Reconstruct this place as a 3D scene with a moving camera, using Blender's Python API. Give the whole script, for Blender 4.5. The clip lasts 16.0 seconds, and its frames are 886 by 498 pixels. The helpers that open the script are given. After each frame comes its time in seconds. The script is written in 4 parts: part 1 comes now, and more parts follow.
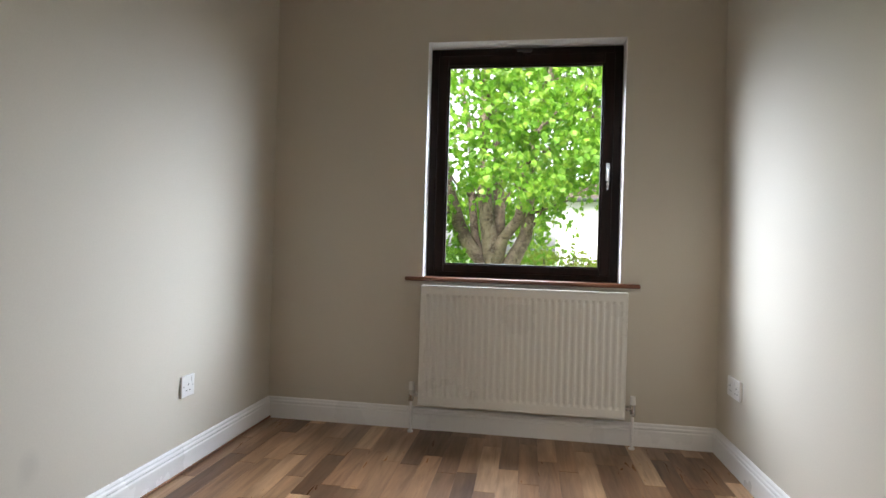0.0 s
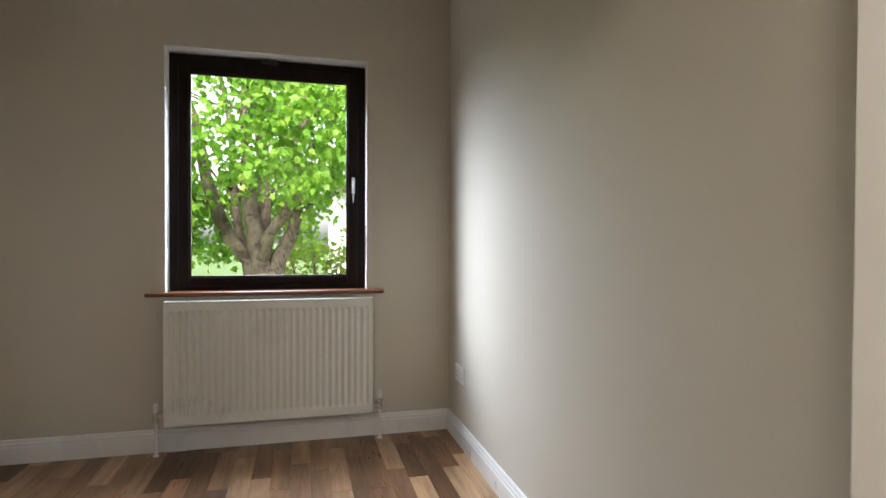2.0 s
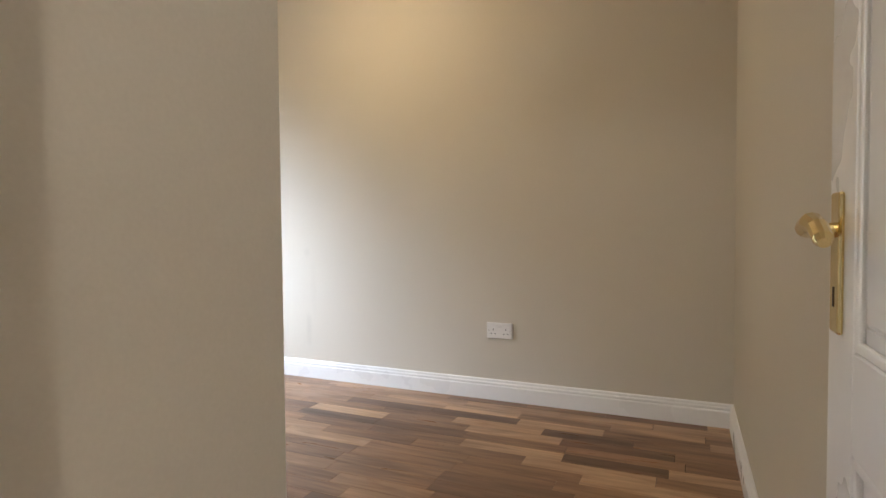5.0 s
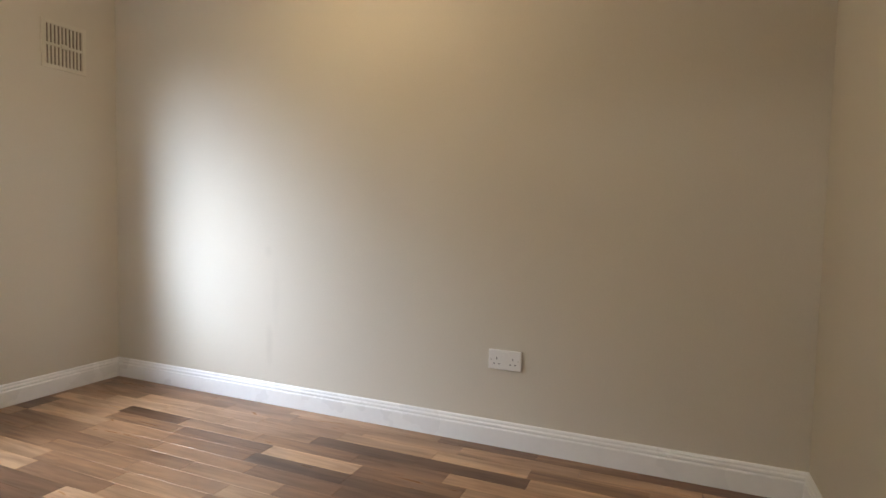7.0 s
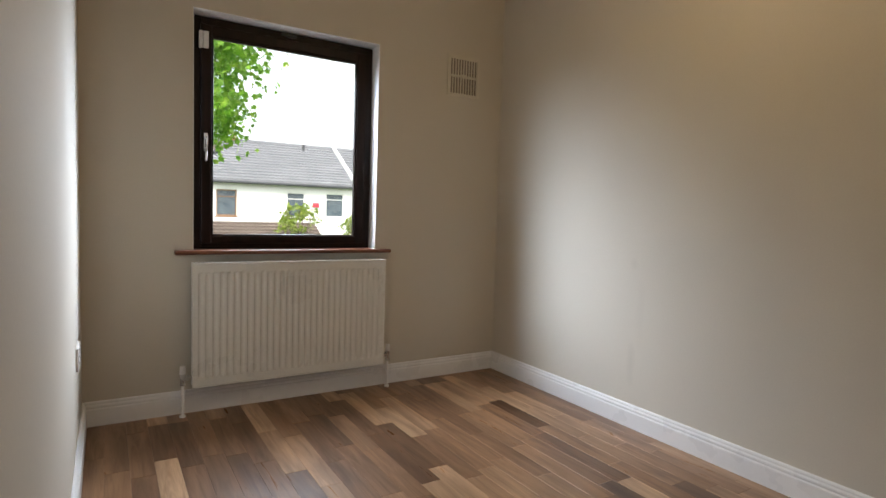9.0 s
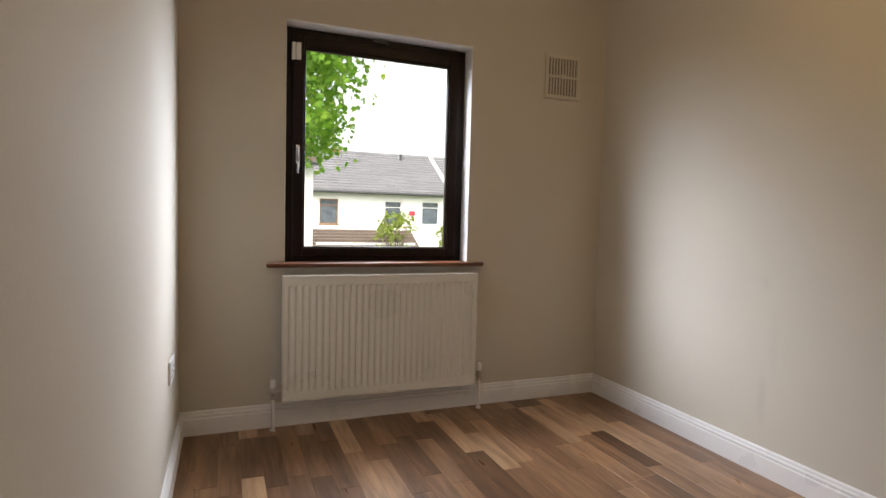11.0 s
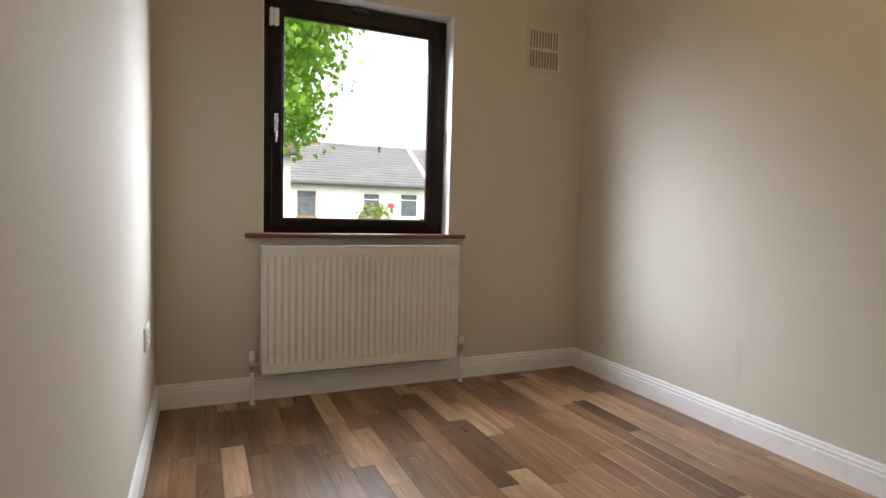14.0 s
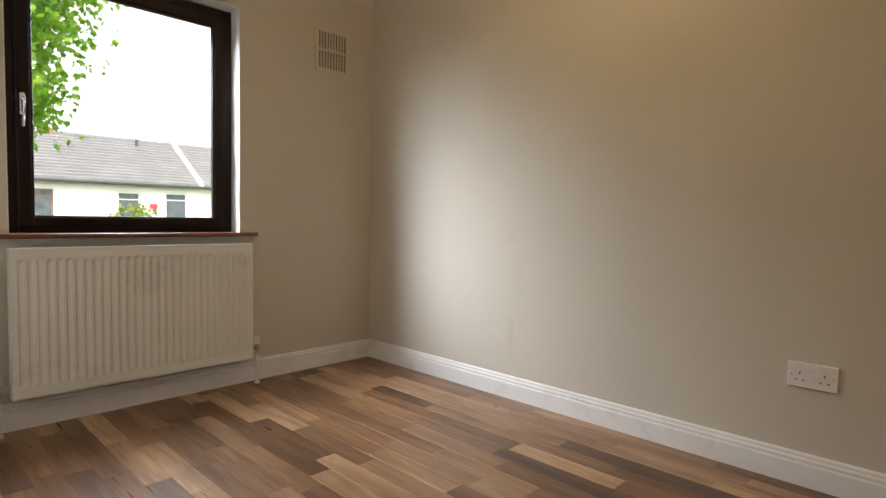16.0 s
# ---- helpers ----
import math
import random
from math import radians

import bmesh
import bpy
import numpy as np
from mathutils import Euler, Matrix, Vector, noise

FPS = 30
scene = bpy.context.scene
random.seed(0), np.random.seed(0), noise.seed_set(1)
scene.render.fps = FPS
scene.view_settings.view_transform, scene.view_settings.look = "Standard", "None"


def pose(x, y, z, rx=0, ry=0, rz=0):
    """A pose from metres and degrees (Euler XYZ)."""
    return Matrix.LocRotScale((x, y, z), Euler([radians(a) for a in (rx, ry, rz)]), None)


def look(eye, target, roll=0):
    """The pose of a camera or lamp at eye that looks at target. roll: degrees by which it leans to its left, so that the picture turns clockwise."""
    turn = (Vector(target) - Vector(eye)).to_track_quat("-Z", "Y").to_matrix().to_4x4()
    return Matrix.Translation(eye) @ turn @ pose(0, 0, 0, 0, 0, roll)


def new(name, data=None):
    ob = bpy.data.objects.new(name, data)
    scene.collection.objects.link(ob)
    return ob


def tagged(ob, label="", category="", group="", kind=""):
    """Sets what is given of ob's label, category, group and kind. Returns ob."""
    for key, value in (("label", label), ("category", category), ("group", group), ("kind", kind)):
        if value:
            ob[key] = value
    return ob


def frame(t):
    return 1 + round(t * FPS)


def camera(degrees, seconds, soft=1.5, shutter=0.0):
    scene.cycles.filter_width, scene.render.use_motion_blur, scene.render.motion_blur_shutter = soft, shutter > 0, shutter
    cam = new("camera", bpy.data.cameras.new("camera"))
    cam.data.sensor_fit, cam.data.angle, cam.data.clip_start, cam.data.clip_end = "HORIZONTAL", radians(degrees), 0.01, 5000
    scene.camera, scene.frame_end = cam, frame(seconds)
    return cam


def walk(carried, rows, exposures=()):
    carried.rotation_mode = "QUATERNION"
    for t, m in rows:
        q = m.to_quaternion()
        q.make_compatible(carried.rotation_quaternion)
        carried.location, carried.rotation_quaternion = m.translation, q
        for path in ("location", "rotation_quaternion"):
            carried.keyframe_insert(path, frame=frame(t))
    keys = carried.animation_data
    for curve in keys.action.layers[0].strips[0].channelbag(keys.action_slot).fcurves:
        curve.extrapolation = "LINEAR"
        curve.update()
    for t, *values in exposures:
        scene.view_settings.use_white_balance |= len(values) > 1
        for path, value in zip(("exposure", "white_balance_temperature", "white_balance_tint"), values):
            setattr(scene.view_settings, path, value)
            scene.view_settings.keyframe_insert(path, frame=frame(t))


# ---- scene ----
cam = camera(77.5, 16.0)
EXPOSURES = [(0.0, 1.85, 6550, 10), (2.0, 1.75, 6550, 10), (2.5, 1.62, 6500, 10), (3.0, 1.62, 6600, 12), (3.5, 1.62, 6550, 12), (4.0, 1.70, 6500, 10), (4.5, 1.92, 6100, 10), (7.5, 1.62, 6250, 10), (8.5, 1.08, 6350, 10), (11.0, 1.0, 6900, 14), (11.7, 1.1, 6800, 13), (12.5, 1.28, 6450, 10), (14.0, 1.12, 6800, 12), (14.5, 1.12, 6850, 12), (15.5, 1.08, 7300, 12), (16.0, 1.22, 7000, 11)]
PATH = [
    (0.0, pose(-0.906, -2.818, 0.936, 90.01, -1.66, 8.70)),
    (0.5, pose(-0.898, -2.799, 0.950, 89.77, -1.29, 3.73)),
    (1.0, pose(-0.846, -2.798, 0.980, 89.51, -0.85, -1.59)),
    (1.5, pose(-0.800, -2.863, 1.021, 89.15, -0.48, -7.30)),
    (2.0, pose(-0.784, -2.975, 1.052, 89.14, -0.26, -14.28)),
    (2.5, pose(-0.853, -3.116, 1.051, 89.12, -0.22, -23.49)),
    (3.0, pose(-0.866, -3.306, 1.027, 89.06, -0.00, -31.78)),
    (3.5, pose(-0.774, -3.413, 1.010, 88.86, -0.07, -39.87)),
    (4.0, pose(-0.728, -3.405, 0.982, 88.55, 0.30, -51.80)),
    (4.5, pose(-0.635, -3.360, 0.951, 88.74, 1.81, -62.08)),
    (4.7, pose(-0.588, -3.344, 0.936, 88.40, 1.56, -64.75)),
    (6.8, pose(0.089, -3.111, 1.000, 87.04, -1.57, -68.62)),
    (7.0, pose(0.084, -3.051, 0.999, 86.66, -1.25, -67.32)),
    (7.5, pose(0.167, -2.991, 1.010, 86.39, -1.43, -53.95)),
    (8.0, pose(0.169, -2.982, 0.990, 86.43, -1.46, -43.31)),
    (8.5, pose(0.160, -2.946, 0.997, 86.40, -1.60, -35.94)),
    (8.7, pose(0.166, -2.930, 1.008, 86.30, -1.73, -33.75)),
    (10.8, pose(0.280, -2.775, 1.046, 86.59, -1.38, -23.42)),
    (11.0, pose(0.275, -2.746, 1.042, 86.68, -1.51, -21.55)),
    (11.5, pose(0.253, -2.726, 1.052, 86.74, -1.79, -16.13)),
    (12.0, pose(0.221, -2.731, 1.046, 86.88, -1.91, -11.42)),
    (12.5, pose(0.223, -2.734, 0.986, 87.00, -1.85, -8.44)),
    (13.0, pose(0.254, -2.738, 0.918, 86.43, -1.81, -9.82)),
    (13.5, pose(0.272, -2.723, 0.924, 86.14, -1.70, -17.00)),
    (14.0, pose(0.269, -2.729, 0.925, 86.13, -1.47, -23.75)),
    (14.5, pose(0.254, -2.736, 0.937, 85.87, -1.42, -29.04)),
    (15.0, pose(0.247, -2.746, 0.930, 86.00, -1.34, -33.24)),
    (15.5, pose(0.226, -2.775, 0.910, 86.59, -1.13, -38.29)),
    (16.0, pose(0.157, -2.771, 0.899, 86.77, -1.14, -46.13)),
]
walk(cam, PATH, EXPOSURES)

# world: bright, slightly hazy sky; the sun stands high behind the house
SUN_H, SUN_R = 52, 200
world = bpy.data.worlds.new("sky")
scene.world = world
world.use_nodes = True
wn = world.node_tree
sky = wn.nodes.new("ShaderNodeTexSky")
sky.sky_type, sky.sun_disc = "NISHITA", False
sky.sun_elevation, sky.sun_rotation = radians(SUN_H), radians(SUN_R)
sky.air_density, sky.dust_density, sky.ozone_density = 1.0, 4.0, 0.6
cloud = wn.nodes.new("ShaderNodeHueSaturation")
cloud.inputs["Saturation"].default_value, cloud.inputs["Value"].default_value = 0.25, 1.7
wn.links.new(sky.outputs[0], cloud.inputs["Color"])
wn.links.new(cloud.outputs[0], wn.nodes["Background"].inputs[0])
wn.nodes["Background"].inputs[1].default_value = 0.15

sun = bpy.data.lights.new("sun", "SUN")
sun.energy, sun.angle, sun.color = 1.4, radians(12), (1.0, 0.95, 0.88)
sun_ob = new("sun", sun)
sun_way = Vector((math.sin(radians(SUN_R)) * math.cos(radians(SUN_H)), math.cos(radians(SUN_R)) * math.cos(radians(SUN_H)), math.sin(radians(SUN_H))))
sun_ob.matrix_world = look(sun_way * 40, (0, 0, 0))


def bulb_lamp(name, at, watts, colour=(1.0, 0.83, 0.60), size=0.05):
    data = bpy.data.lights.new(name, "POINT")
    data.energy, data.color, data.shadow_soft_size = watts, colour, size
    new(name, data).location = at


LAMP_B, LAMP_L = (1.55, -1.75, 2.2), (-1.25, -3.42, 2.2)
bulb_lamp("bulb_light_bedroom", LAMP_B, 3.9, (1.0, 0.72, 0.40))
bulb_lamp("bulb_light_landing", LAMP_L, 9.0, (1.0, 0.915, 0.81))


def sky_fill_lamp(name, x, z, turn, watts, dip=25, spread=80):
    """An added area lamp just outside a window, in place of skylight, thrown to one side of the room or its floor."""
    data = bpy.data.lights.new(name, "AREA")
    data.shape, data.size, data.size_y = "RECTANGLE", 0.42, 1.0
    data.energy, data.color, data.spread = watts, (0.765, 0.86, 1.0), radians(spread)
    a, b = radians(turn), radians(dip)
    way = Vector((math.sin(a) * math.cos(b), -math.cos(a) * math.cos(b), -math.sin(b)))
    new(name, data).matrix_world = look((x, 0.36, z), Vector((x, 0.36, z)) + way)


# added fill lamps that boost the daylight on side walls and floors
sky_fill_lamp("sky_fill_a_west", -0.92, 1.40, -54, 6.8, 36, 92)
sky_fill_lamp("sky_fill_a_east", -1.00, 1.40, 53, 5.6, 36, 92)
sky_fill_lamp("sky_fill_a_floor", -0.96, 1.45, 0, 2.3, 50, 60)
sky_fill_lamp("sky_fill_b_floor", 1.04, 1.45, 8, 2.8, 50, 60)
sky_fill_lamp("sky_fill_b_west", 1.08, 1.40, -52, 8.0, 28, 88)
sky_fill_lamp("sky_fill_b_east", 1.00, 1.40, 60, 8.6, 33, 80)


# ---------------------------------------------------------------- materials
def material(name, rough=0.6, metal=0.0):
    m = bpy.data.materials.new(name)
    m.use_nodes = True
    b = m.node_tree.nodes["Principled BSDF"]
    b.inputs["Roughness"].default_value, b.inputs["Metallic"].default_value = rough, metal
    return m, m.node_tree, b


def node(nt, kind, ins=None, operation=""):
    n = nt.nodes.new(kind)
    if operation:
        n.operation = operation
    for k, v in (ins or {}).items():
        if isinstance(v, bpy.types.NodeSocket):
            nt.links.new(v, n.inputs[k])
        else:
            n.inputs[k].default_value = v
    return n


def ramp(nt, fac, stops):
    n = nt.nodes.new("ShaderNodeValToRGB")
    while len(n.color_ramp.elements) < len(stops):
        n.color_ramp.elements.new(0.5)
    for e, (p, c) in zip(n.color_ramp.elements, stops):
        e.position, e.color = p, (*c, 1)
    nt.links.new(fac, n.inputs[0])
    return n.outputs[0]


def speckled(name, dark, light, rough=0.6, metal=0.0, big=1.5, fine=60, bump=0.05, dist=0.002, spread=(0.35, 0.65)):
    """A paint-like surface: slow drift and fine grain between two near colours, with a fine relief."""
    m, nt, b = material(name, rough, metal)
    co = node(nt, "ShaderNodeTexCoord").outputs["Object"]
    a = node(nt, "ShaderNodeTexNoise", {"Vector": co, "Scale": big, "Detail": 4.0})
    f = node(nt, "ShaderNodeTexNoise", {"Vector": co, "Scale": fine, "Detail": 3.0})
    mix = node(nt, "ShaderNodeMath", {0: a.outputs[0], 1: f.outputs[0]}, operation="ADD")
    half = node(nt, "ShaderNodeMath", {0: mix.outputs[0], 1: 0.5}, operation="MULTIPLY")
    nt.links.new(ramp(nt, half.outputs[0], [(spread[0], dark), (spread[1], light)]), b.inputs["Base Color"])
    rr = node(nt, "ShaderNodeMapRange", {0: a.outputs[0], 1: 0.3, 2: 0.7, 3: max(0.03, rough - 0.07), 4: min(1, rough + 0.07)})
    nt.links.new(rr.outputs[0], b.inputs["Roughness"])
    bm_ = node(nt, "ShaderNodeBump", {"Strength": bump, "Distance": dist, "Height": f.outputs[0]})
    nt.links.new(bm_.outputs[0], b.inputs["Normal"])
    return m


def floor_wood():
    """Printed walnut-like strips: broad soft figure along the strip, a few dark streaks, fine pores."""
    m, nt, b = material("laminate_oak", 0.34)
    tex = node(nt, "ShaderNodeTexCoord").outputs["Object"]
    rnd = node(nt, "ShaderNodeObjectInfo").outputs["Random"]
    off = node(nt, "ShaderNodeVectorMath", {0: rnd, 1: (37.0, 91.0, 13.0)}, operation="MULTIPLY")
    co = node(nt, "ShaderNodeVectorMath", {0: tex, 1: off.outputs[0]}, operation="ADD")

    def stretched(across, along, scale, detail, rough, bend):
        v = node(nt, "ShaderNodeVectorMath", {0: co.outputs[0], 1: (across, along, 1.0)}, operation="MULTIPLY")
        return node(nt, "ShaderNodeTexNoise", {"Vector": v.outputs[0], "Scale": scale, "Detail": detail, "Roughness": rough, "Distortion": bend}).outputs[0]

    broad = stretched(11.0, 1.6, 1.0, 2.0, 0.5, 0.5)
    figure = stretched(24.0, 2.0, 1.2, 4.0, 0.55, 1.4)
    streak = stretched(42.0, 1.5, 1.0, 3.0, 0.6, 1.0)
    pores = stretched(320.0, 14.0, 1.0, 2.0, 0.5, 0.0)
    tone = ramp(nt, rnd, [(0.0, (0.110, 0.056, 0.029)), (0.15, (0.165, 0.086, 0.045)), (0.38, (0.290, 0.164, 0.088)), (0.58, (0.210, 0.112, 0.058)), (0.82, (0.365, 0.218, 0.122)), (1.0, (0.500, 0.325, 0.195))])
    layers = [
        ramp(nt, broad, [(0.32, (0.72, 0.69, 0.66)), (0.50, (1.0, 1.0, 1.0)), (0.68, (1.28, 1.26, 1.22))]),
        ramp(nt, figure, [(0.34, (0.80, 0.77, 0.74)), (0.52, (1.0, 1.0, 1.0)), (0.68, (1.18, 1.17, 1.14))]),
        ramp(nt, streak, [(0.24, (0.62, 0.58, 0.54)), (0.35, (1.0, 1.0, 1.0)), (1.0, (1.0, 1.0, 1.0))]),
        ramp(nt, pores, [(0.30, (0.92, 0.91, 0.90)), (0.55, (1.0, 1.0, 1.0)), (1.0, (1.02, 1.02, 1.02))]),
    ]
    for layer in layers:
        tone = node(nt, "ShaderNodeVectorMath", {0: tone, 1: layer}, operation="MULTIPLY").outputs[0]
    nt.links.new(tone, b.inputs["Base Color"])
    rr = node(nt, "ShaderNodeMapRange", {0: figure, 1: 0.3, 2: 0.7, 3: 0.40, 4: 0.27})
    nt.links.new(rr.outputs[0], b.inputs["Roughness"])
    bp = node(nt, "ShaderNodeBump", {"Strength": 0.10, "Distance": 0.001, "Height": figure})
    nt.links.new(bp.outputs[0], b.inputs["Normal"])
    return m


def wood(name, dark, light, rough, along=(2.0, 30.0, 30.0)):
    m, nt, b = material(name, rough)
    tex = node(nt, "ShaderNodeTexCoord").outputs["Object"]
    co = node(nt, "ShaderNodeVectorMath", {0: tex, 1: along}, operation="MULTIPLY")
    n = node(nt, "ShaderNodeTexNoise", {"Vector": co.outputs[0], "Scale": 1.5, "Detail": 6.0, "Distortion": 0.5})
    nt.links.new(ramp(nt, n.outputs[0], [(0.3, dark), (0.7, light)]), b.inputs["Base Color"])
    bp = node(nt, "ShaderNodeBump", {"Strength": 0.15, "Distance": 0.001, "Height": n.outputs[0]})
    nt.links.new(bp.outputs[0], b.inputs["Normal"])
    return m


def pane_glass():
    m = bpy.data.materials.new("window_glass")
    m.use_nodes = True
    nt = m.node_tree
    nt.nodes.clear()
    out = nt.nodes.new("ShaderNodeOutputMaterial")
    tr = node(nt, "ShaderNodeBsdfTransparent", {"Color": (0.96, 0.98, 0.97, 1)})
    gl = node(nt, "ShaderNodeBsdfGlossy", {"Roughness": 0.02})
    fr = node(nt, "ShaderNodeFresnel", {"IOR": 1.35})
    mx = node(nt, "ShaderNodeMixShader", {0: fr.outputs[0], 1: tr.outputs[0], 2: gl.outputs[0]})
    nt.links.new(mx.outputs[0], out.inputs[0])
    return m


def leaf_material(name, a, b_, c):
    m = bpy.data.materials.new(name)
    m.use_nodes = True
    nt = m.node_tree
    b = nt.nodes["Principled BSDF"]
    b.inputs["Roughness"].default_value = 0.45
    co = node(nt, "ShaderNodeTexCoord").outputs["Object"]
    n = node(nt, "ShaderNodeTexNoise", {"Vector": co, "Scale": 5.0, "Detail": 6.0, "Roughness": 0.7})
    col = ramp(nt, n.outputs[0], [(0.33, a), (0.5, b_), (0.68, c)])
    nt.links.new(col, b.inputs["Base Color"])
    t = node(nt, "ShaderNodeBsdfTranslucent", {"Color": col})
    mx = node(nt, "ShaderNodeMixShader", {0: 0.45, 1: b.outputs[0], 2: t.outputs[0]})
    nt.links.new(mx.outputs[0], nt.nodes["Material Output"].inputs[0])
    return m


WALL = speckled("emulsion_greige", (0.592, 0.546, 0.466), (0.627, 0.580, 0.497), 0.75, big=1.1, fine=170, bump=0.10, dist=0.0015)


def marked(name, spots):
    """The wall paint with a few dull filler marks: (place, radii, strength)."""
    m = WALL.copy()
    m.name = name
    nt = m.node_tree
    b = nt.nodes["Principled BSDF"]
    col = b.inputs["Base Color"].links[0].from_socket
    tex = node(nt, "ShaderNodeTexCoord").outputs["Object"]
    wob = node(nt, "ShaderNodeTexNoise", {"Vector": tex, "Scale": 9.0, "Detail": 4.0})
    for at, radii, strength in spots:
        d = node(nt, "ShaderNodeVectorMath", {0: tex, 1: at}, operation="SUBTRACT")
        q = node(nt, "ShaderNodeVectorMath", {0: d.outputs[0], 1: radii}, operation="DIVIDE")
        r = node(nt, "ShaderNodeVectorMath", {0: q.outputs[0]}, operation="LENGTH")
        n = node(nt, "ShaderNodeMath", {0: r.outputs["Value"], 1: wob.outputs[0]}, operation="ADD")
        f = node(nt, "ShaderNodeMapRange", {0: n.outputs[0], 1: 0.75, 2: 1.5, 3: 1.0 - strength, 4: 1.0})
        col = node(nt, "ShaderNodeVectorMath", {0: col, 1: f.outputs[0]}, operation="MULTIPLY").outputs[0]
    nt.links.new(col, b.inputs["Base Color"])
    return m


WALL_E = marked("emulsion_filler_marks", [((2.370, -1.12, 0.80), (0.2, 0.03, 0.04), 0.05), ((2.370, -1.13, 0.32), (0.2, 0.03, 0.13), 0.07), ((2.370, -1.17, 0.58), (0.2, 0.03, 0.22), 0.025)])
WALL_W = marked("emulsion_scuffed", [((-2.270, -1.46, 0.29), (0.2, 0.04, 0.06), 0.10), ((-2.270, -1.62, 0.22), (0.2, 0.06, 0.03), 0.07)])
CEIL = speckled("ceiling_white", (0.76, 0.75, 0.72), (0.80, 0.79, 0.77), 0.9, fine=120)
REVEAL = speckled("reveal_white", (0.83, 0.83, 0.82), (0.87, 0.87, 0.86), 0.6, fine=90)
GLOSS = speckled("satin_white_paint", (0.825, 0.82, 0.815), (0.85, 0.845, 0.84), 0.30, big=3, fine=40, bump=0.06, dist=0.002)
RAD = speckled("radiator_enamel", (0.74, 0.73, 0.69), (0.79, 0.78, 0.74), 0.32, big=3, fine=90, bump=0.02)
PLASTIC = speckled("white_plastic", (0.78, 0.77, 0.75), (0.80, 0.79, 0.77), 0.35, big=8, fine=80, bump=0.01)
VENT_M = speckled("cream_vent", (0.60, 0.56, 0.47), (0.66, 0.61, 0.52), 0.55, big=6, fine=80)
DARK = speckled("dark_hollow", (0.035, 0.02, 0.01), (0.06, 0.035, 0.02), 0.8)
SHUTTER = speckled("vent_shutter", (0.17, 0.14, 0.11), (0.23, 0.19, 0.15), 0.7)
PIN = speckled("socket_slot_dark", (0.03, 0.03, 0.03), (0.05, 0.05, 0.05), 0.6)
BRASS = speckled("polished_brass", (0.76, 0.60, 0.28), (0.84, 0.68, 0.36), 0.16, 1.0, big=10, fine=70, bump=0.04)
CHROME = speckled("brushed_steel", (0.55, 0.54, 0.52), (0.66, 0.65, 0.62), 0.28, 1.0, big=10, fine=80)
FLOOR_M = floor_wood()
EDGE_WOOD = wood("edging_wood", (0.16, 0.06, 0.03), (0.26, 0.11, 0.05), 0.5, (30, 2, 30))
FRAME_M = wood("dark_brown_frame", (0.006, 0.0035, 0.003), (0.018, 0.008, 0.006), 0.42, (20, 20, 2))
SILL_M = wood("mahogany_sill", (0.085, 0.028, 0.014), (0.19, 0.07, 0.033), 0.3, (2, 26, 26))
FRAME_M.node_tree.nodes["Principled BSDF"].inputs["Specular IOR Level"].default_value = 0.2
GLASS = pane_glass()
LEAF = leaf_material("maple_leaf", (0.07, 0.19, 0.015), (0.18, 0.38, 0.03), (0.44, 0.58, 0.09))
SHRUB_L = leaf_material("shrub_leaf", (0.10, 0.17, 0.02), (0.22, 0.30, 0.04), (0.34, 0.36, 0.07))
BARK = speckled("bark", (0.055, 0.035, 0.027), (0.27, 0.205, 0.165), 0.9, big=4, fine=26, bump=0.7, dist=0.02, spread=(0.4, 0.62))
RENDER_W = speckled("white_render", (0.72, 0.71, 0.68), (0.80, 0.79, 0.76), 0.85, big=0.5, fine=14, bump=0.2, dist=0.01)
TILE_M = speckled("grey_roof_tile", (0.12, 0.12, 0.13), (0.21, 0.208, 0.22), 0.7, big=1.2, fine=9, bump=0.3, dist=0.01)
TILE_R = speckled("brown_roof_tile", (0.09, 0.065, 0.052), (0.16, 0.12, 0.10), 0.75, big=1.2, fine=9, bump=0.3, dist=0.01)
TRIM_BR = speckled("brown_trim", (0.19, 0.10, 0.05), (0.27, 0.15, 0.08), 0.5)
TRIM_BK = speckled("black_gutter", (0.03, 0.03, 0.035), (0.05, 0.05, 0.055), 0.5)
PANE_D = speckled("far_window_pane", (0.05, 0.065, 0.08), (0.13, 0.155, 0.18), 0.08, big=2.5, fine=6)
RED = speckled("red_plastic", (0.45, 0.03, 0.05), (0.55, 0.05, 0.07), 0.4)
BRICK = speckled("red_brick", (0.28, 0.10, 0.06), (0.38, 0.16, 0.10), 0.85, fine=20)
GRASS = speckled("grass", (0.05, 0.09, 0.02), (0.10, 0.16, 0.04), 0.9, big=0.4, fine=12, bump=0.5, dist=0.03)
BULB = bpy.data.materials.new("lit_bulb")
BULB.use_nodes = True
BULB.node_tree.nodes["Principled BSDF"].inputs["Emission Color"].default_value = (1.0, 0.72, 0.42, 1)
BULB.node_tree.nodes["Principled BSDF"].inputs["Emission Strength"].default_value = 3


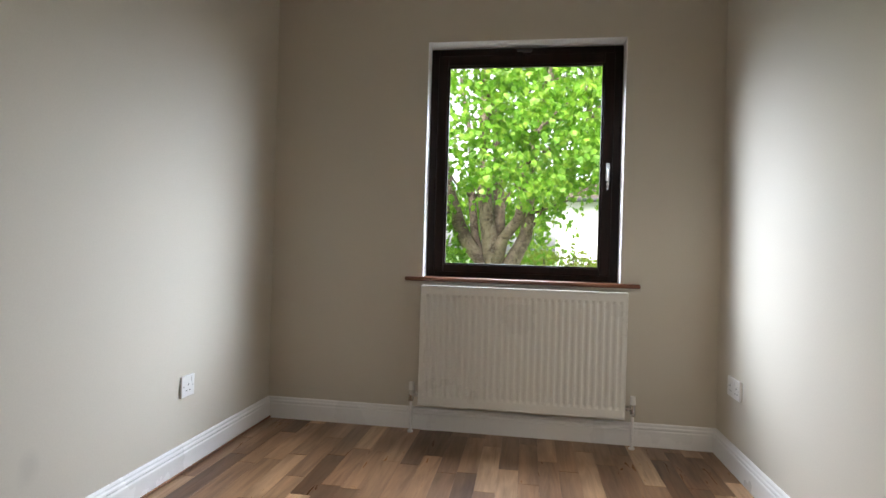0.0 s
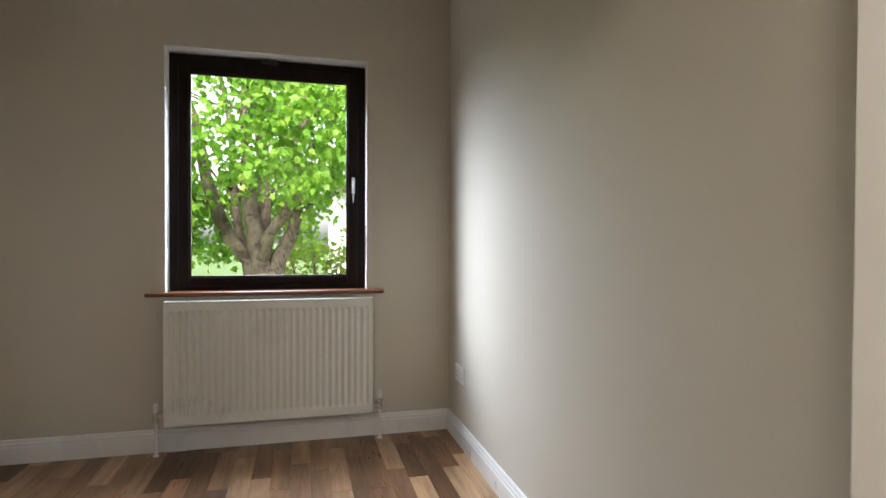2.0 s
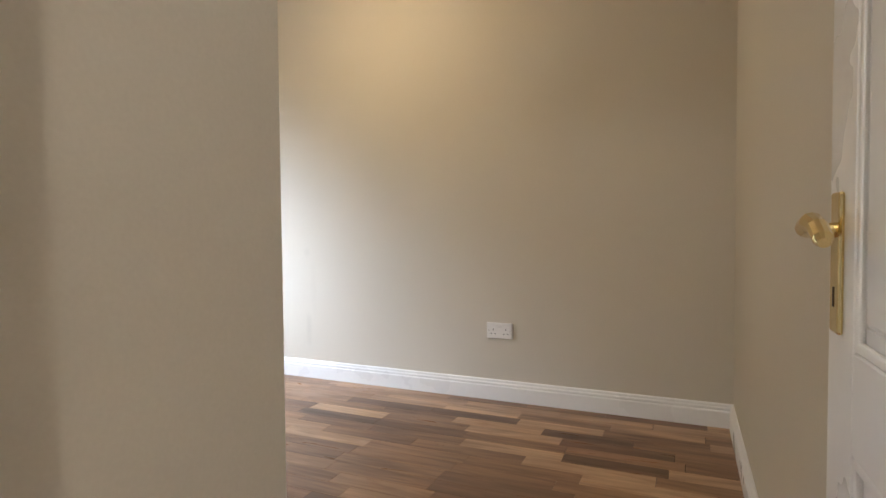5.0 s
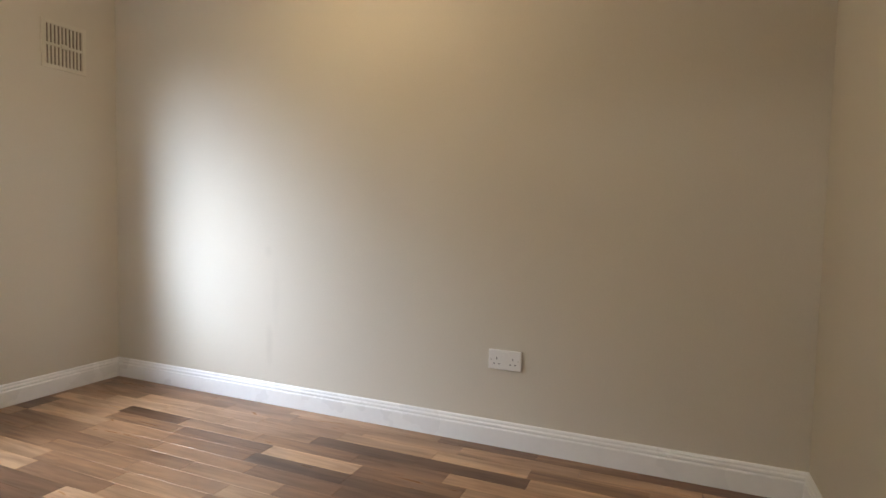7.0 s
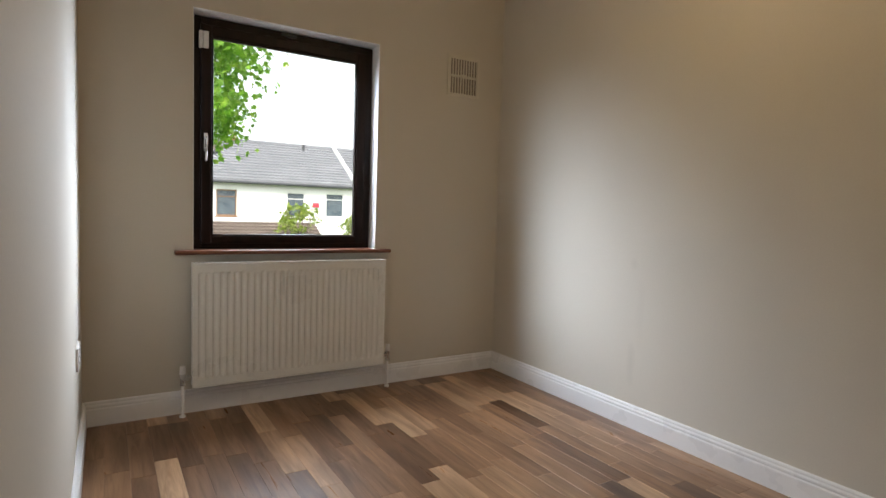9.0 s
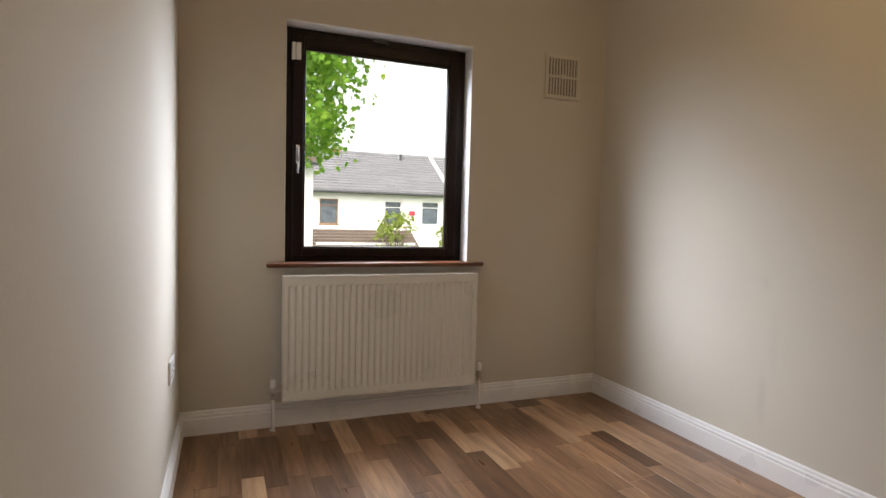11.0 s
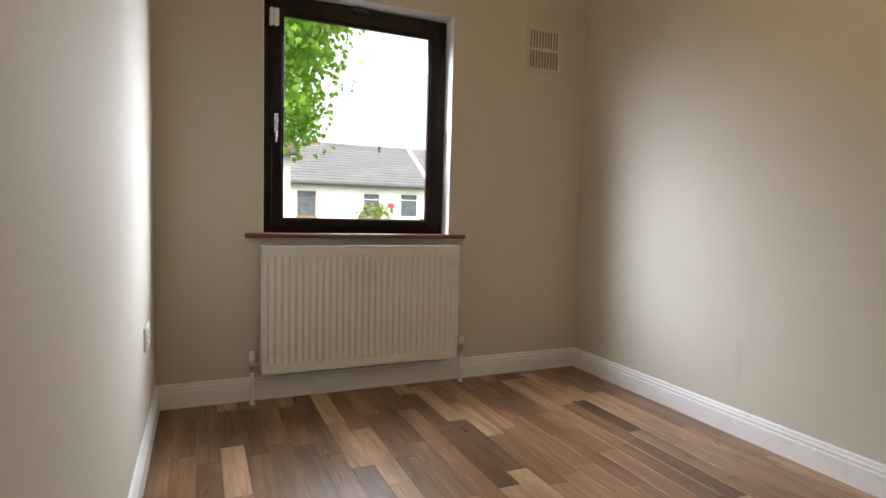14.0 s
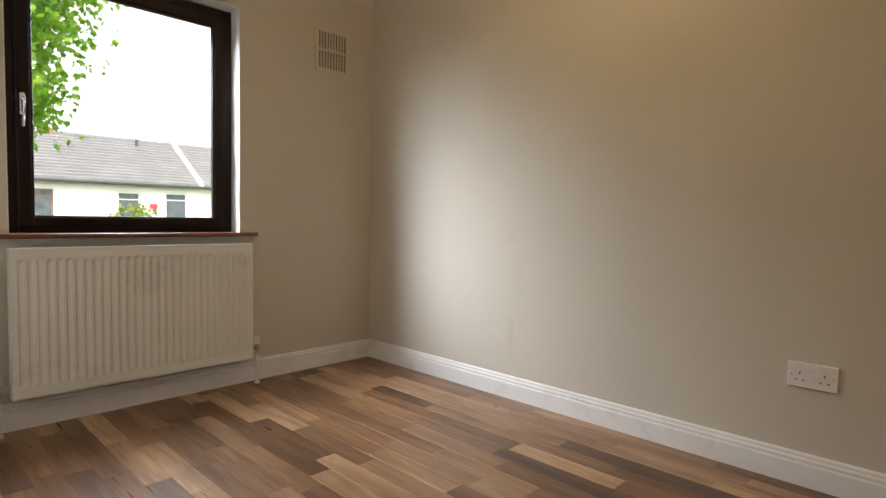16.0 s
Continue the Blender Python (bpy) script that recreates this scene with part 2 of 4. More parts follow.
# ---------------------------------------------------------------- mesh helpers
class Shape:
    """Collects solids into one mesh."""

    def __init__(self):
        self.bm = bmesh.new()

    def box(self, a, b, bevel=0.0, seg=2):
        made = bmesh.ops.create_cube(self.bm, size=1)["verts"]
        for v in made:
            v.co = Vector([(a[i] + b[i]) / 2 + v.co[i] * (b[i] - a[i]) for i in range(3)])
        if bevel:
            bmesh.ops.bevel(self.bm, geom=list({e for v in made for e in v.link_edges}), offset=bevel, segments=seg, affect="EDGES", profile=0.5)
        return self

    def tube(self, a, b, r0, r1=None, seg=14):
        a, b = Vector(a), Vector(b)
        m = Matrix.Translation((a + b) / 2) @ (b - a).to_track_quat("Z", "Y").to_matrix().to_4x4()
        bmesh.ops.create_cone(self.bm, cap_ends=True, segments=seg, radius1=r0, radius2=r0 if r1 is None else r1, depth=(b - a).length, matrix=m)
        return self

    def ball(self, at, r, scale=(1, 1, 1)):
        bmesh.ops.create_uvsphere(self.bm, u_segments=14, v_segments=9, radius=r, matrix=Matrix.Translation(at) @ Matrix.Diagonal((*scale, 1)))
        return self

    def limb(self, pts, seg=9, wob=0.12):
        """A tapered bent tube through (x, y, z, radius)."""
        rings = []
        for i, p in enumerate(pts):
            q, o = Vector(pts[min(i + 1, len(pts) - 1)][:3]), Vector(pts[max(i - 1, 0)][:3])
            qt = (q - o).to_track_quat("Z", "Y")
            rings.append([self.bm.verts.new(Vector(p[:3]) + qt @ Vector((math.cos(2 * math.pi * k / seg), math.sin(2 * math.pi * k / seg), 0)) * p[3] * (1 + random.uniform(-wob, wob))) for k in range(seg)])
        for r, s in zip(rings, rings[1:]):
            for k in range(seg):
                self.bm.faces.new((r[k], r[(k + 1) % seg], s[(k + 1) % seg], s[k]))
        self.bm.faces.new(rings[0][::-1])
        self.bm.faces.new(rings[-1])
        return self

    def prism(self, outline, axis, lo, hi):
        """An outline (u, v) drawn out along an axis: 'x' gives (u, v) = (y, z), 'y' (x, z), 'z' (x, y)."""
        def at(u, v, w):
            return {"x": (w, u, v), "y": (u, w, v), "z": (u, v, w)}[axis]
        n = len(outline)
        va = [self.bm.verts.new(at(u, v, lo)) for u, v in outline]
        vb = [self.bm.verts.new(at(u, v, hi)) for u, v in outline]
        self.bm.faces.new(va)
        self.bm.faces.new(vb[::-1])
        for i in range(n):
            self.bm.faces.new((va[i], vb[i], vb[(i + 1) % n], va[(i + 1) % n]))
        return self

    def done(self, name, mat, parent=None, at=None, smooth=False):
        bmesh.ops.recalc_face_normals(self.bm, faces=self.bm.faces)
        me = bpy.data.meshes.new(name)
        self.bm.to_mesh(me)
        self.bm.free()
        me.materials.append(mat)
        if smooth:
            for p in me.polygons:
                p.use_smooth = True
        ob = new(name, me)
        if parent:
            ob.parent = parent
        if at:
            ob.location = at
        return ob


def sweep(name, line, profile, mat, label):
    """A moulding run along a floor line, the room on its left; profile: (out from the wall, height)."""
    pts = [Vector(p) for p in line]
    bm = bmesh.new()
    rows = []
    for i, p in enumerate(pts):
        d0 = (pts[i] - pts[i - 1]).normalized() if i else None
        d1 = (pts[i + 1] - pts[i]).normalized() if i < len(pts) - 1 else None
        n0 = Vector((-d0.y, d0.x)) if d0 else None
        n1 = Vector((-d1.y, d1.x)) if d1 else None
        n = (n0 + n1) / (1 + n0.dot(n1)) if n0 and n1 else (n0 or n1)
        rows.append([bm.verts.new((p.x + n.x * o, p.y + n.y * o, z)) for o, z in profile])
    for r, s in zip(rows, rows[1:]):
        for k in range(len(profile)):
            j = (k + 1) % len(profile)
            bm.faces.new((r[k], s[k], s[j], r[j]))
    bm.faces.new(rows[0])
    bm.faces.new(rows[-1][::-1])
    bmesh.ops.recalc_face_normals(bm, faces=bm.faces)
    me = bpy.data.meshes.new(name)
    bm.to_mesh(me)
    bm.free()
    me.materials.append(mat)
    return tagged(new(name, me), label, "skirting board", kind="structure")


def empty(name, m, label, category, group="", kind=""):
    ob = new(name)
    ob.empty_display_size = 0.1
    ob.matrix_world = m
    return tagged(ob, label, category, group, kind)


def structure(ob, label, category):
    return tagged(ob, label, category, kind="structure")


# ---------------------------------------------------------------- the rooms
H = 2.43
AX0, AX1, AY0 = -2.270, 0.012, -2.73
BX0, BX1, BY0 = 0.085, 2.370, -3.535
WIN_A = (-1.443, -0.447, 0.772, 2.008)
WIN_B = (0.542, 1.508, 0.783, 1.955)
JAMB_A, JAMB_A2 = -0.467, -1.23      # doorway of the small room, x
JAMB_B, JAMB_B2 = -2.896, -3.519    # doorway of the second room, y
T = 0.30
DOOR_H = 2.03

s = Shape()
xs = [AX0 - 0.15, WIN_A[0], WIN_A[1], WIN_B[0], WIN_B[1], BX1 + 0.15]
for a, b in ((xs[0], xs[1]), (xs[2], xs[3]), (xs[4], xs[5])):
    s.box((a, 0, 0), (b, T, H))
for w in (WIN_A, WIN_B):
    s.box((w[0], 0, 0), (w[1], T, w[2]))
    s.box((w[0], 0, w[3]), (w[1], T, H))
structure(s.done("wall_north", WALL), "greige painted wall with two window openings", "wall")
structure(Shape().box((AX0 - 0.15, AY0 - 0.14, 0), (AX0, 0, H)).done("wall_west", WALL_W), "greige painted plaster wall beside the window", "wall")
structure(Shape().box((AX1, AY0, 0), (BX0, 0, H)).done("wall_partition", WALL), "greige painted partition between the two bedrooms", "wall")
s = Shape()
s.box((AX0, -2.87, 0), (JAMB_A2 - 0.03, AY0, H))
s.box((JAMB_A2 - 0.03, -2.87, DOOR_H + 0.03), (JAMB_A + 0.03, AY0, H))
s.box((JAMB_A + 0.03, -2.87, 0), (-0.304, AY0, H))
s.box((-0.304, -2.842, 0), (BX0, AY0, H))
structure(s.done("wall_landing_north", WALL), "greige wall with the small bedroom's doorway", "wall")
s = Shape()
s.box((-0.384, JAMB_B + 0.004, DOOR_H + 0.03), (-0.304, -2.87, H))
s.box((-0.384, BY0 - 0.9, DOOR_H + 0.03), (-0.304, JAMB_B + 0.004, H))
s.box((-0.384, BY0 - 0.9, 0), (-0.304, JAMB_B2 - 0.014, DOOR_H + 0.03))
structure(s.done("wall_landing_east", WALL), "greige wall with the second bedroom's doorway", "wall")
structure(Shape().box((BX1, BY0 - 0.12, 0), (BX1 + 0.15, 0, H)).done("wall_east", WALL_E), "greige painted wall with faint filler marks", "wall")
structure(Shape().box((-0.304, BY0 - 0.12, 0), (BX1, BY0, H)).done("wall_south", WALL), "greige painted wall behind the open door", "wall")
structure(Shape().box((-2.1, BY0 - 1.02, 0), (-0.304, BY0 - 0.9, H)).done("wall_landing_south", WALL), "plain greige landing wall", "wall")
structure(Shape().box((-2.1, BY0 - 0.9, 0), (-1.98, -2.87, H)).done("wall_landing_west", WALL), "plain greige landing wall", "wall")
structure(Shape().box((AX0 - 0.15, BY0 - 1.02, H), (BX1 + 0.15, T, H + 0.15)).done("ceiling", CEIL), "flat white plaster ceiling", "ceiling")

# skirting boards with an ogee top
SK = [(0, 0), (0.018, 0), (0.018, 0.078), (0.0165, 0.082), (0.0135, 0.084), (0.0135, 0.088), (0.0155, 0.091), (0.0145, 0.097), (0.0105, 0.101), (0.0095, 0.105), (0.0105, 0.108), (0.008, 0.113), (0.004, 0.116), (0, 0.116)]
sweep("baseboard_1", [(JAMB_A + 0.07, AY0), (AX1, AY0), (AX1, 0), (AX0, 0), (AX0, AY0), (JAMB_A2 - 0.07, AY0)], SK, GLOSS, "white gloss moulded skirting board along the wall")
sweep("baseboard_2", [(0.325, BY0), (BX1, BY0), (BX1, 0), (BX0, 0), (BX0, -2.842), (-0.302, -2.842)], SK, GLOSS, "white gloss moulded skirting board along the wall")
sweep("baseboard_3", [(JAMB_A2 - 0.08, -2.87), (-1.98, -2.87), (-1.98, BY0 - 0.9), (-0.384, BY0 - 0.9), (-0.384, JAMB_B2 - 0.09)], SK, GLOSS, "white gloss moulded skirting board on the landing")
s = Shape().box((AX0 + 0.018, AY0, 0.008), (AX0 + 0.026, -0.02, 0.016), 0.002, 1)
structure(s.done("trim", EDGE_WOOD), "narrow reddish wood edging strip along the skirting", "trim")


# ---------------------------------------------------------------- doorways
def architrave_profile(w, t=0.018):
    return [(0, 0), (0, t * 0.55), (0.004, t * 0.8), (0.008, t * 0.8), (0.011, t * 0.55), (0.017, t * 0.55), (0.021, t * 0.75), (w * 0.52, t * 0.82), (w * 0.6, t), (w * 0.72, t), (w * 0.76, t * 0.82), (w * 0.82, t * 0.82), (w * 0.86, t), (w - 0.003, t), (w, t * 0.7), (w, 0)]


lining = empty("door_frame", pose(JAMB_A, -2.80, 0), "white gloss door lining with moulded architraves", "door frame", kind="structure")
s = Shape()
s.box((0, -0.074, 0), (0.03, 0.074, DOOR_H + 0.03), 0.0015, 1)
s.box((JAMB_A2 - JAMB_A - 0.03, -0.074, 0), (JAMB_A2 - JAMB_A, 0.074, DOOR_H + 0.03), 0.0015, 1)
s.box((JAMB_A2 - JAMB_A, -0.074, DOOR_H), (0, 0.074, DOOR_H + 0.03), 0.0015, 1)
s.done("lining", GLOSS, lining)
s = Shape()
s.box((-0.012, 0.024, 0), (0.001, 0.0735, DOOR_H - 0.012), 0.002, 2)
s.box((JAMB_A2 - JAMB_A - 0.001, 0.024, 0), (JAMB_A2 - JAMB_A + 0.012, 0.0735, DOOR_H - 0.012), 0.002, 2)
s.box((JAMB_A2 - JAMB_A, 0.024, DOOR_H - 0.012), (0, 0.0735, DOOR_H + 0.001), 0.002, 2)
s.done("stop", GLOSS, lining)
s = Shape()
W = 0.070
s.prism([(0.004 + u, -0.070 - t) for u, t in architrave_profile(W)], "z", 0, DOOR_H + 0.06)
s.prism([(JAMB_A2 - JAMB_A - 0.004 - u, -0.070 - t) for u, t in architrave_profile(W)], "z", 0, DOOR_H + 0.06)
s.prism([(-0.070 - t, DOOR_H + 0.004 + u) for u, t in architrave_profile(0.055)], "x", JAMB_A2 - JAMB_A - 0.003, 0.003)
s.done("architrave", GLOSS, lining)
s = Shape()
s.prism([(0.004 + u, 0.070 + t) for u, t in architrave_profile(W)], "z", 0, DOOR_H + 0.06)
s.prism([(JAMB_A2 - JAMB_A - 0.004 - u, 0.070 + t) for u, t in architrave_profile(W)], "z", 0, DOOR_H + 0.06)
s.done("architrave", GLOSS, lining)

lining_b = empty("door_frame", pose(-0.344, JAMB_B, 0), "white gloss door lining with moulded architraves", "door frame", kind="structure")
s = Shape()
s.box((-0.044, 0, 0), (0.046, 0.056, DOOR_H + 0.03), 0.0015, 1)
s.box((-0.044, JAMB_B2 - JAMB_B - 0.014, 0), (0.046, JAMB_B2 - JAMB_B, DOOR_H + 0.03), 0.0015, 1)
s.box((-0.044, JAMB_B2 - JAMB_B, DOOR_H), (0.046, 0, DOOR_H + 0.03), 0.0015, 1)
s.done("lining", GLOSS, lining_b)
s = Shape()
s.box((-0.0435, -0.012, 0), (0.004, 0.001, DOOR_H - 0.012), 0.002, 2)
s.box((-0.0435, JAMB_B2 - JAMB_B - 0.001, 0), (0.004, JAMB_B2 - JAMB_B + 0.012, DOOR_H - 0.012), 0.002, 2)
s.box((-0.0435, JAMB_B2 - JAMB_B, DOOR_H - 0.012), (0.004, 0, DOOR_H + 0.001), 0.002, 2)
s.done("stop", GLOSS, lining_b)
s = Shape()
s.prism([(-0.040 - t, -0.004 + u) for u, t in architrave_profile(0.038)], "z", 0, DOOR_H + 0.06)
s.prism([(-0.040 - t, JAMB_B2 - JAMB_B - 0.004 - u) for u, t in architrave_profile(W)], "z", 0, DOOR_H + 0.06)

s.box((-0.058, JAMB_B2 - JAMB_B, DOOR_H + 0.004), (-0.040, 0, DOOR_H + 0.06), 0.003)
s.done("architrave", GLOSS, lining_b)


def strike_plate(m):
    """Brass keep: plate with latch and bolt holes, two screws, a lip on its +x side. It lies in xz and faces -y."""
    g = empty("strike_plate", m, "polished brass strike plate screwed to the door lining", "strike plate", "strike plates")
    h, w = 0.104, 0.019
    s = Shape()
    z = [-h / 2, -0.036, -0.006, 0.006, 0.036, h / 2]
    for lo, hi in ((z[0], z[1]), (z[2], z[3]), (z[4], z[5])):
        s.box((0, -0.002, lo), (w, 0.001, hi), 0.0004, 1)
    for lo, hi in ((z[1], z[2]), (z[3], z[4])):
        s.box((0, -0.002, lo), (0.003, 0.001, hi))
        s.box((w - 0.004, -0.002, lo), (w, 0.001, hi))
    s.done("plate", BRASS, g)
    s = Shape().box((w, -0.0035, -0.040), (w + 0.009, -0.0015, 0.040), 0.0008, 1)
    s.box((w + 0.008, -0.0035, -0.039), (w + 0.010, 0.003, 0.039), 0.0006, 1)
    s.done("lip", BRASS, g)
    for lo, hi in ((z[1], z[2]), (z[3], z[4])):
        tagged(Shape().box((0.002, -0.0009, lo), (w - 0.003, -0.0003, hi)).done("hole", DARK, g), "dark lock hole")
    for zz in (-0.045, 0.045):
        Shape().tube((w / 2, -0.0034, zz), (w / 2, -0.0015, zz), 0.0036, 0.0042).done("screw", BRASS, g)
        Shape().box((w / 2 - 0.0026, -0.0037, zz - 0.0005), (w / 2 + 0.0026, -0.0030, zz + 0.0005)).done("screw_slot", DARK, g)
    return g


strike_plate(pose(-0.335, JAMB_B - 0.0002, 0.945))
strike_plate(pose(JAMB_A - 0.0002, -2.797, 0.948, 0, 0, -90))

# open panelled door of the second room
door = empty("door", pose(-0.298, -3.509, 0.008, 0, 0, 0.4), "white painted panelled door standing open against the wall", "door")
DW, DT, DH = 0.605, 0.036, 1.985
s = Shape().box((0, -DT / 2 + 0.008, 0), (DW, DT / 2 - 0.008, DH))
st = 0.105
panels = [(st, 0.22, DW / 2 - 0.04, 0.69), (DW / 2 + 0.04, 0.22, DW - st, 0.69), (st, 0.80, DW / 2 - 0.04, 1.55), (DW / 2 + 0.04, 0.80, DW - st, 1.55), (st, 1.65, DW / 2 - 0.04, DH - 0.11), (DW / 2 + 0.04, 1.65, DW - st, DH - 0.11)]
for x0, x1 in ((0, st), (DW / 2 - 0.04, DW / 2 + 0.04), (DW - st, DW)):
    s.box((x0, -DT / 2, 0), (x1, DT / 2, DH), 0.002, 1)
for z0, z1 in ((0, 0.22), (0.69, 0.80), (1.55, 1.65), (DH - 0.11, DH)):
    s.box((st - 0.002, -DT / 2 + 0.0002, z0), (DW - st + 0.002, DT / 2 - 0.0002, z1), 0.002, 1)
s.done("leaf", GLOSS, door)
for x0, z0, x1, z1 in panels:
    s = Shape()
    for sg in (-1, 1):
        y0, y1 = sorted((sg * (DT / 2 - 0.009), sg * (DT / 2 - 0.002)))
        s.box((x0 + 0.03, y0, z0 + 0.03), (x1 - 0.03, y1, z1 - 0.03), 0.0065, 2)
        for a, b in (((x0, z0), (x0 + 0.012, z1)), ((x1 - 0.012, z0), (x1, z1)), ((x0, z0), (x1, z0 + 0.012)), ((x0, z1 - 0.012), (x1, z1))):
            y0, y1 = sorted((sg * (DT / 2 - 0.009), sg * (DT / 2 - 0.001)))
            s.box((a[0], y0, a[1]), (b[0], y1, b[1]), 0.003, 2)
    s.done("panel", GLOSS, door)
for sg in (-1, 1):
    y = sg * DT / 2
    hx = DW - 0.048
    s = Shape()
    y0, y1 = sorted((y, y + sg * 0.006))
    s.box((hx - 0.019, y0, 0.810), (hx + 0.019, y1, 0.970), 0.003, 2)
    s.tube((hx, y, 0.927), (hx, y + sg * 0.036, 0.927), 0.009, 0.0075)
    s.limb([(hx, y + sg * 0.032, 0.927, 0.0095), (hx - 0.015, y + sg * 0.036, 0.930, 0.011), (hx - 0.045, y + sg * 0.036, 0.935, 0.012), (hx - 0.075, y + sg * 0.036, 0.930, 0.010), (hx - 0.098, y + sg * 0.036, 0.919, 0.0095), (hx - 0.104, y + sg * 0.036, 0.915, 0.006)], 12, 0)
    tagged(s.done("handle", BRASS, door, smooth=False), "polished brass lever handle on a long plate")
    y0, y1 = sorted((y + sg * 0.0055, y + sg * 0.0066))
    Shape().box((hx - 0.003, y0, 0.840), (hx + 0.003, y1, 0.863), 0.0005, 1).done("keyhole", DARK, door)
for z in (0.2, 1.0, 1.78):
    s = Shape().tube((0.0, -DT / 2 - 0.003, z - 0.045), (0.0, -DT / 2 - 0.003, z + 0.045), 0.004)
    s.box((0.0, -DT / 2 - 0.0015, z - 0.045), (0.028, -DT / 2 + 0.001, z + 0.045))
    s.done("hinge", BRASS, door)


# ---------------------------------------------------------------- windows
def window(name, w, hinge_left):
    x0, x1, z0, z1 = w
    y = 0.092
    g = empty(name, pose((x0 + x1) / 2, y, z0), "dark brown framed casement window, clear single pane", "window", kind="structure")
    hw, h = (x1 - x0) / 2, z1 - z0
    def ring(s, a, ww, lo, hi, y0, y1, bev, low):
        s.box((-a, y0, lo), (-a + ww, y1, hi), bev)
        s.box((a - ww, y0, lo), (a, y1, hi), bev)
        s.box((-a + ww - 0.001, y0 + 0.0004, lo), (a - ww + 0.001, y1 - 0.0004, lo + low), bev)
        s.box((-a + ww - 0.001, y0 + 0.0004, hi - ww), (a - ww + 0.001, y1 - 0.0004, hi), bev)
    s = Shape()
    ring(s, hw - 0.003, 0.046, 0.018, h - 0.008, 0, 0.075, 0.004, 0.032)
    s.done("frame", FRAME_M, g)
    s = Shape()
    ring(s, hw - 0.044, 0.052, 0.046, h - 0.047, -0.014, 0.045, 0.006, 0.040)
    s.done("sash", FRAME_M, g)
    s = Shape()
    ring(s, hw - 0.094, 0.011, 0.084, h - 0.097, -0.006, 0.02, 0.003, 0.009)
    s.done("glazing_bead", FRAME_M, g)
    p = Shape().box((-hw + 0.09, 0.018, 0.080), (hw - 0.09, 0.022, h - 0.092)).done("pane", GLASS, g)
    p.visible_shadow = False
    sx = (hw - 0.068) * (1 if hinge_left else -1)
    zc = h * 0.44
    s = Shape().box((sx - 0.009, -0.020, zc - 0.010), (sx + 0.009, -0.014, zc + 0.080), 0.003)
    s.tube((sx, -0.02, zc + 0.05), (sx, -0.048, zc + 0.05), 0.008)
    s.limb([(sx, -0.040, zc + 0.060, 0.0075), (sx, -0.046, zc + 0.03, 0.0062), (sx - 0.002, -0.048, zc - 0.03, 0.0056), (sx - 0.003, -0.044, zc - 0.06, 0.0045)], 10, 0)
    tagged(s.done("handle", CHROME, g, smooth=True), "chrome casement handle")
    s = Shape().box((-0.045, -0.02, h - 0.030), (0.035, 0.002, h - 0.014), 0.003).box((-0.015, -0.03, h - 0.036), (0.03, 0.002, h - 0.024), 0.003)
    s.done("catch", TRIM_BK, g)
    if not hinge_left:
        s = Shape().box((-hw + 0.035, -0.034, h - 0.165), (-hw + 0.052, -0.002, h - 0.085), 0.003).box((-hw + 0.055, -0.034, h - 0.165), (-hw + 0.078, -0.014, h - 0.085), 0.003)
        tagged(s.done("sensor", PLASTIC, g), "white plastic contact sensor")
    return g


def white_reveal(name, w):
    x0, x1, z0, z1 = w
    s = Shape()
    s.box((x0, 0.0015, z0), (x0 + 0.003, 0.16, z1))
    s.box((x1 - 0.003, 0.0015, z0), (x1, 0.16, z1))
    s.box((x0 + 0.003, 0.0015, z1 - 0.003), (x1 - 0.003, 0.16, z1))
    structure(s.done(name, REVEAL), "white painted plaster window reveal", "reveal")


def window_board(w, over, z):
    s = Shape().box((w[0] - 0.082, -0.048, z - 0.020), (w[1] + over, 0.0, z), 0.006, 3)
    s.box((w[0] + 0.004, -0.004, z - 0.0195), (w[1] - 0.004, 0.10, z - 0.0005))
    structure(s.done("window_sill", SILL_M), "varnished mahogany window board under the window", "window sill")


window("window_1", WIN_A, True)
window("window_2", WIN_B, False)
white_reveal("trim_reveal_1", WIN_A)
white_reveal("trim_reveal_2", WIN_B)
window_board(WIN_A, 0.085, 0.791)
window_board(WIN_B, 0.079, 0.802)


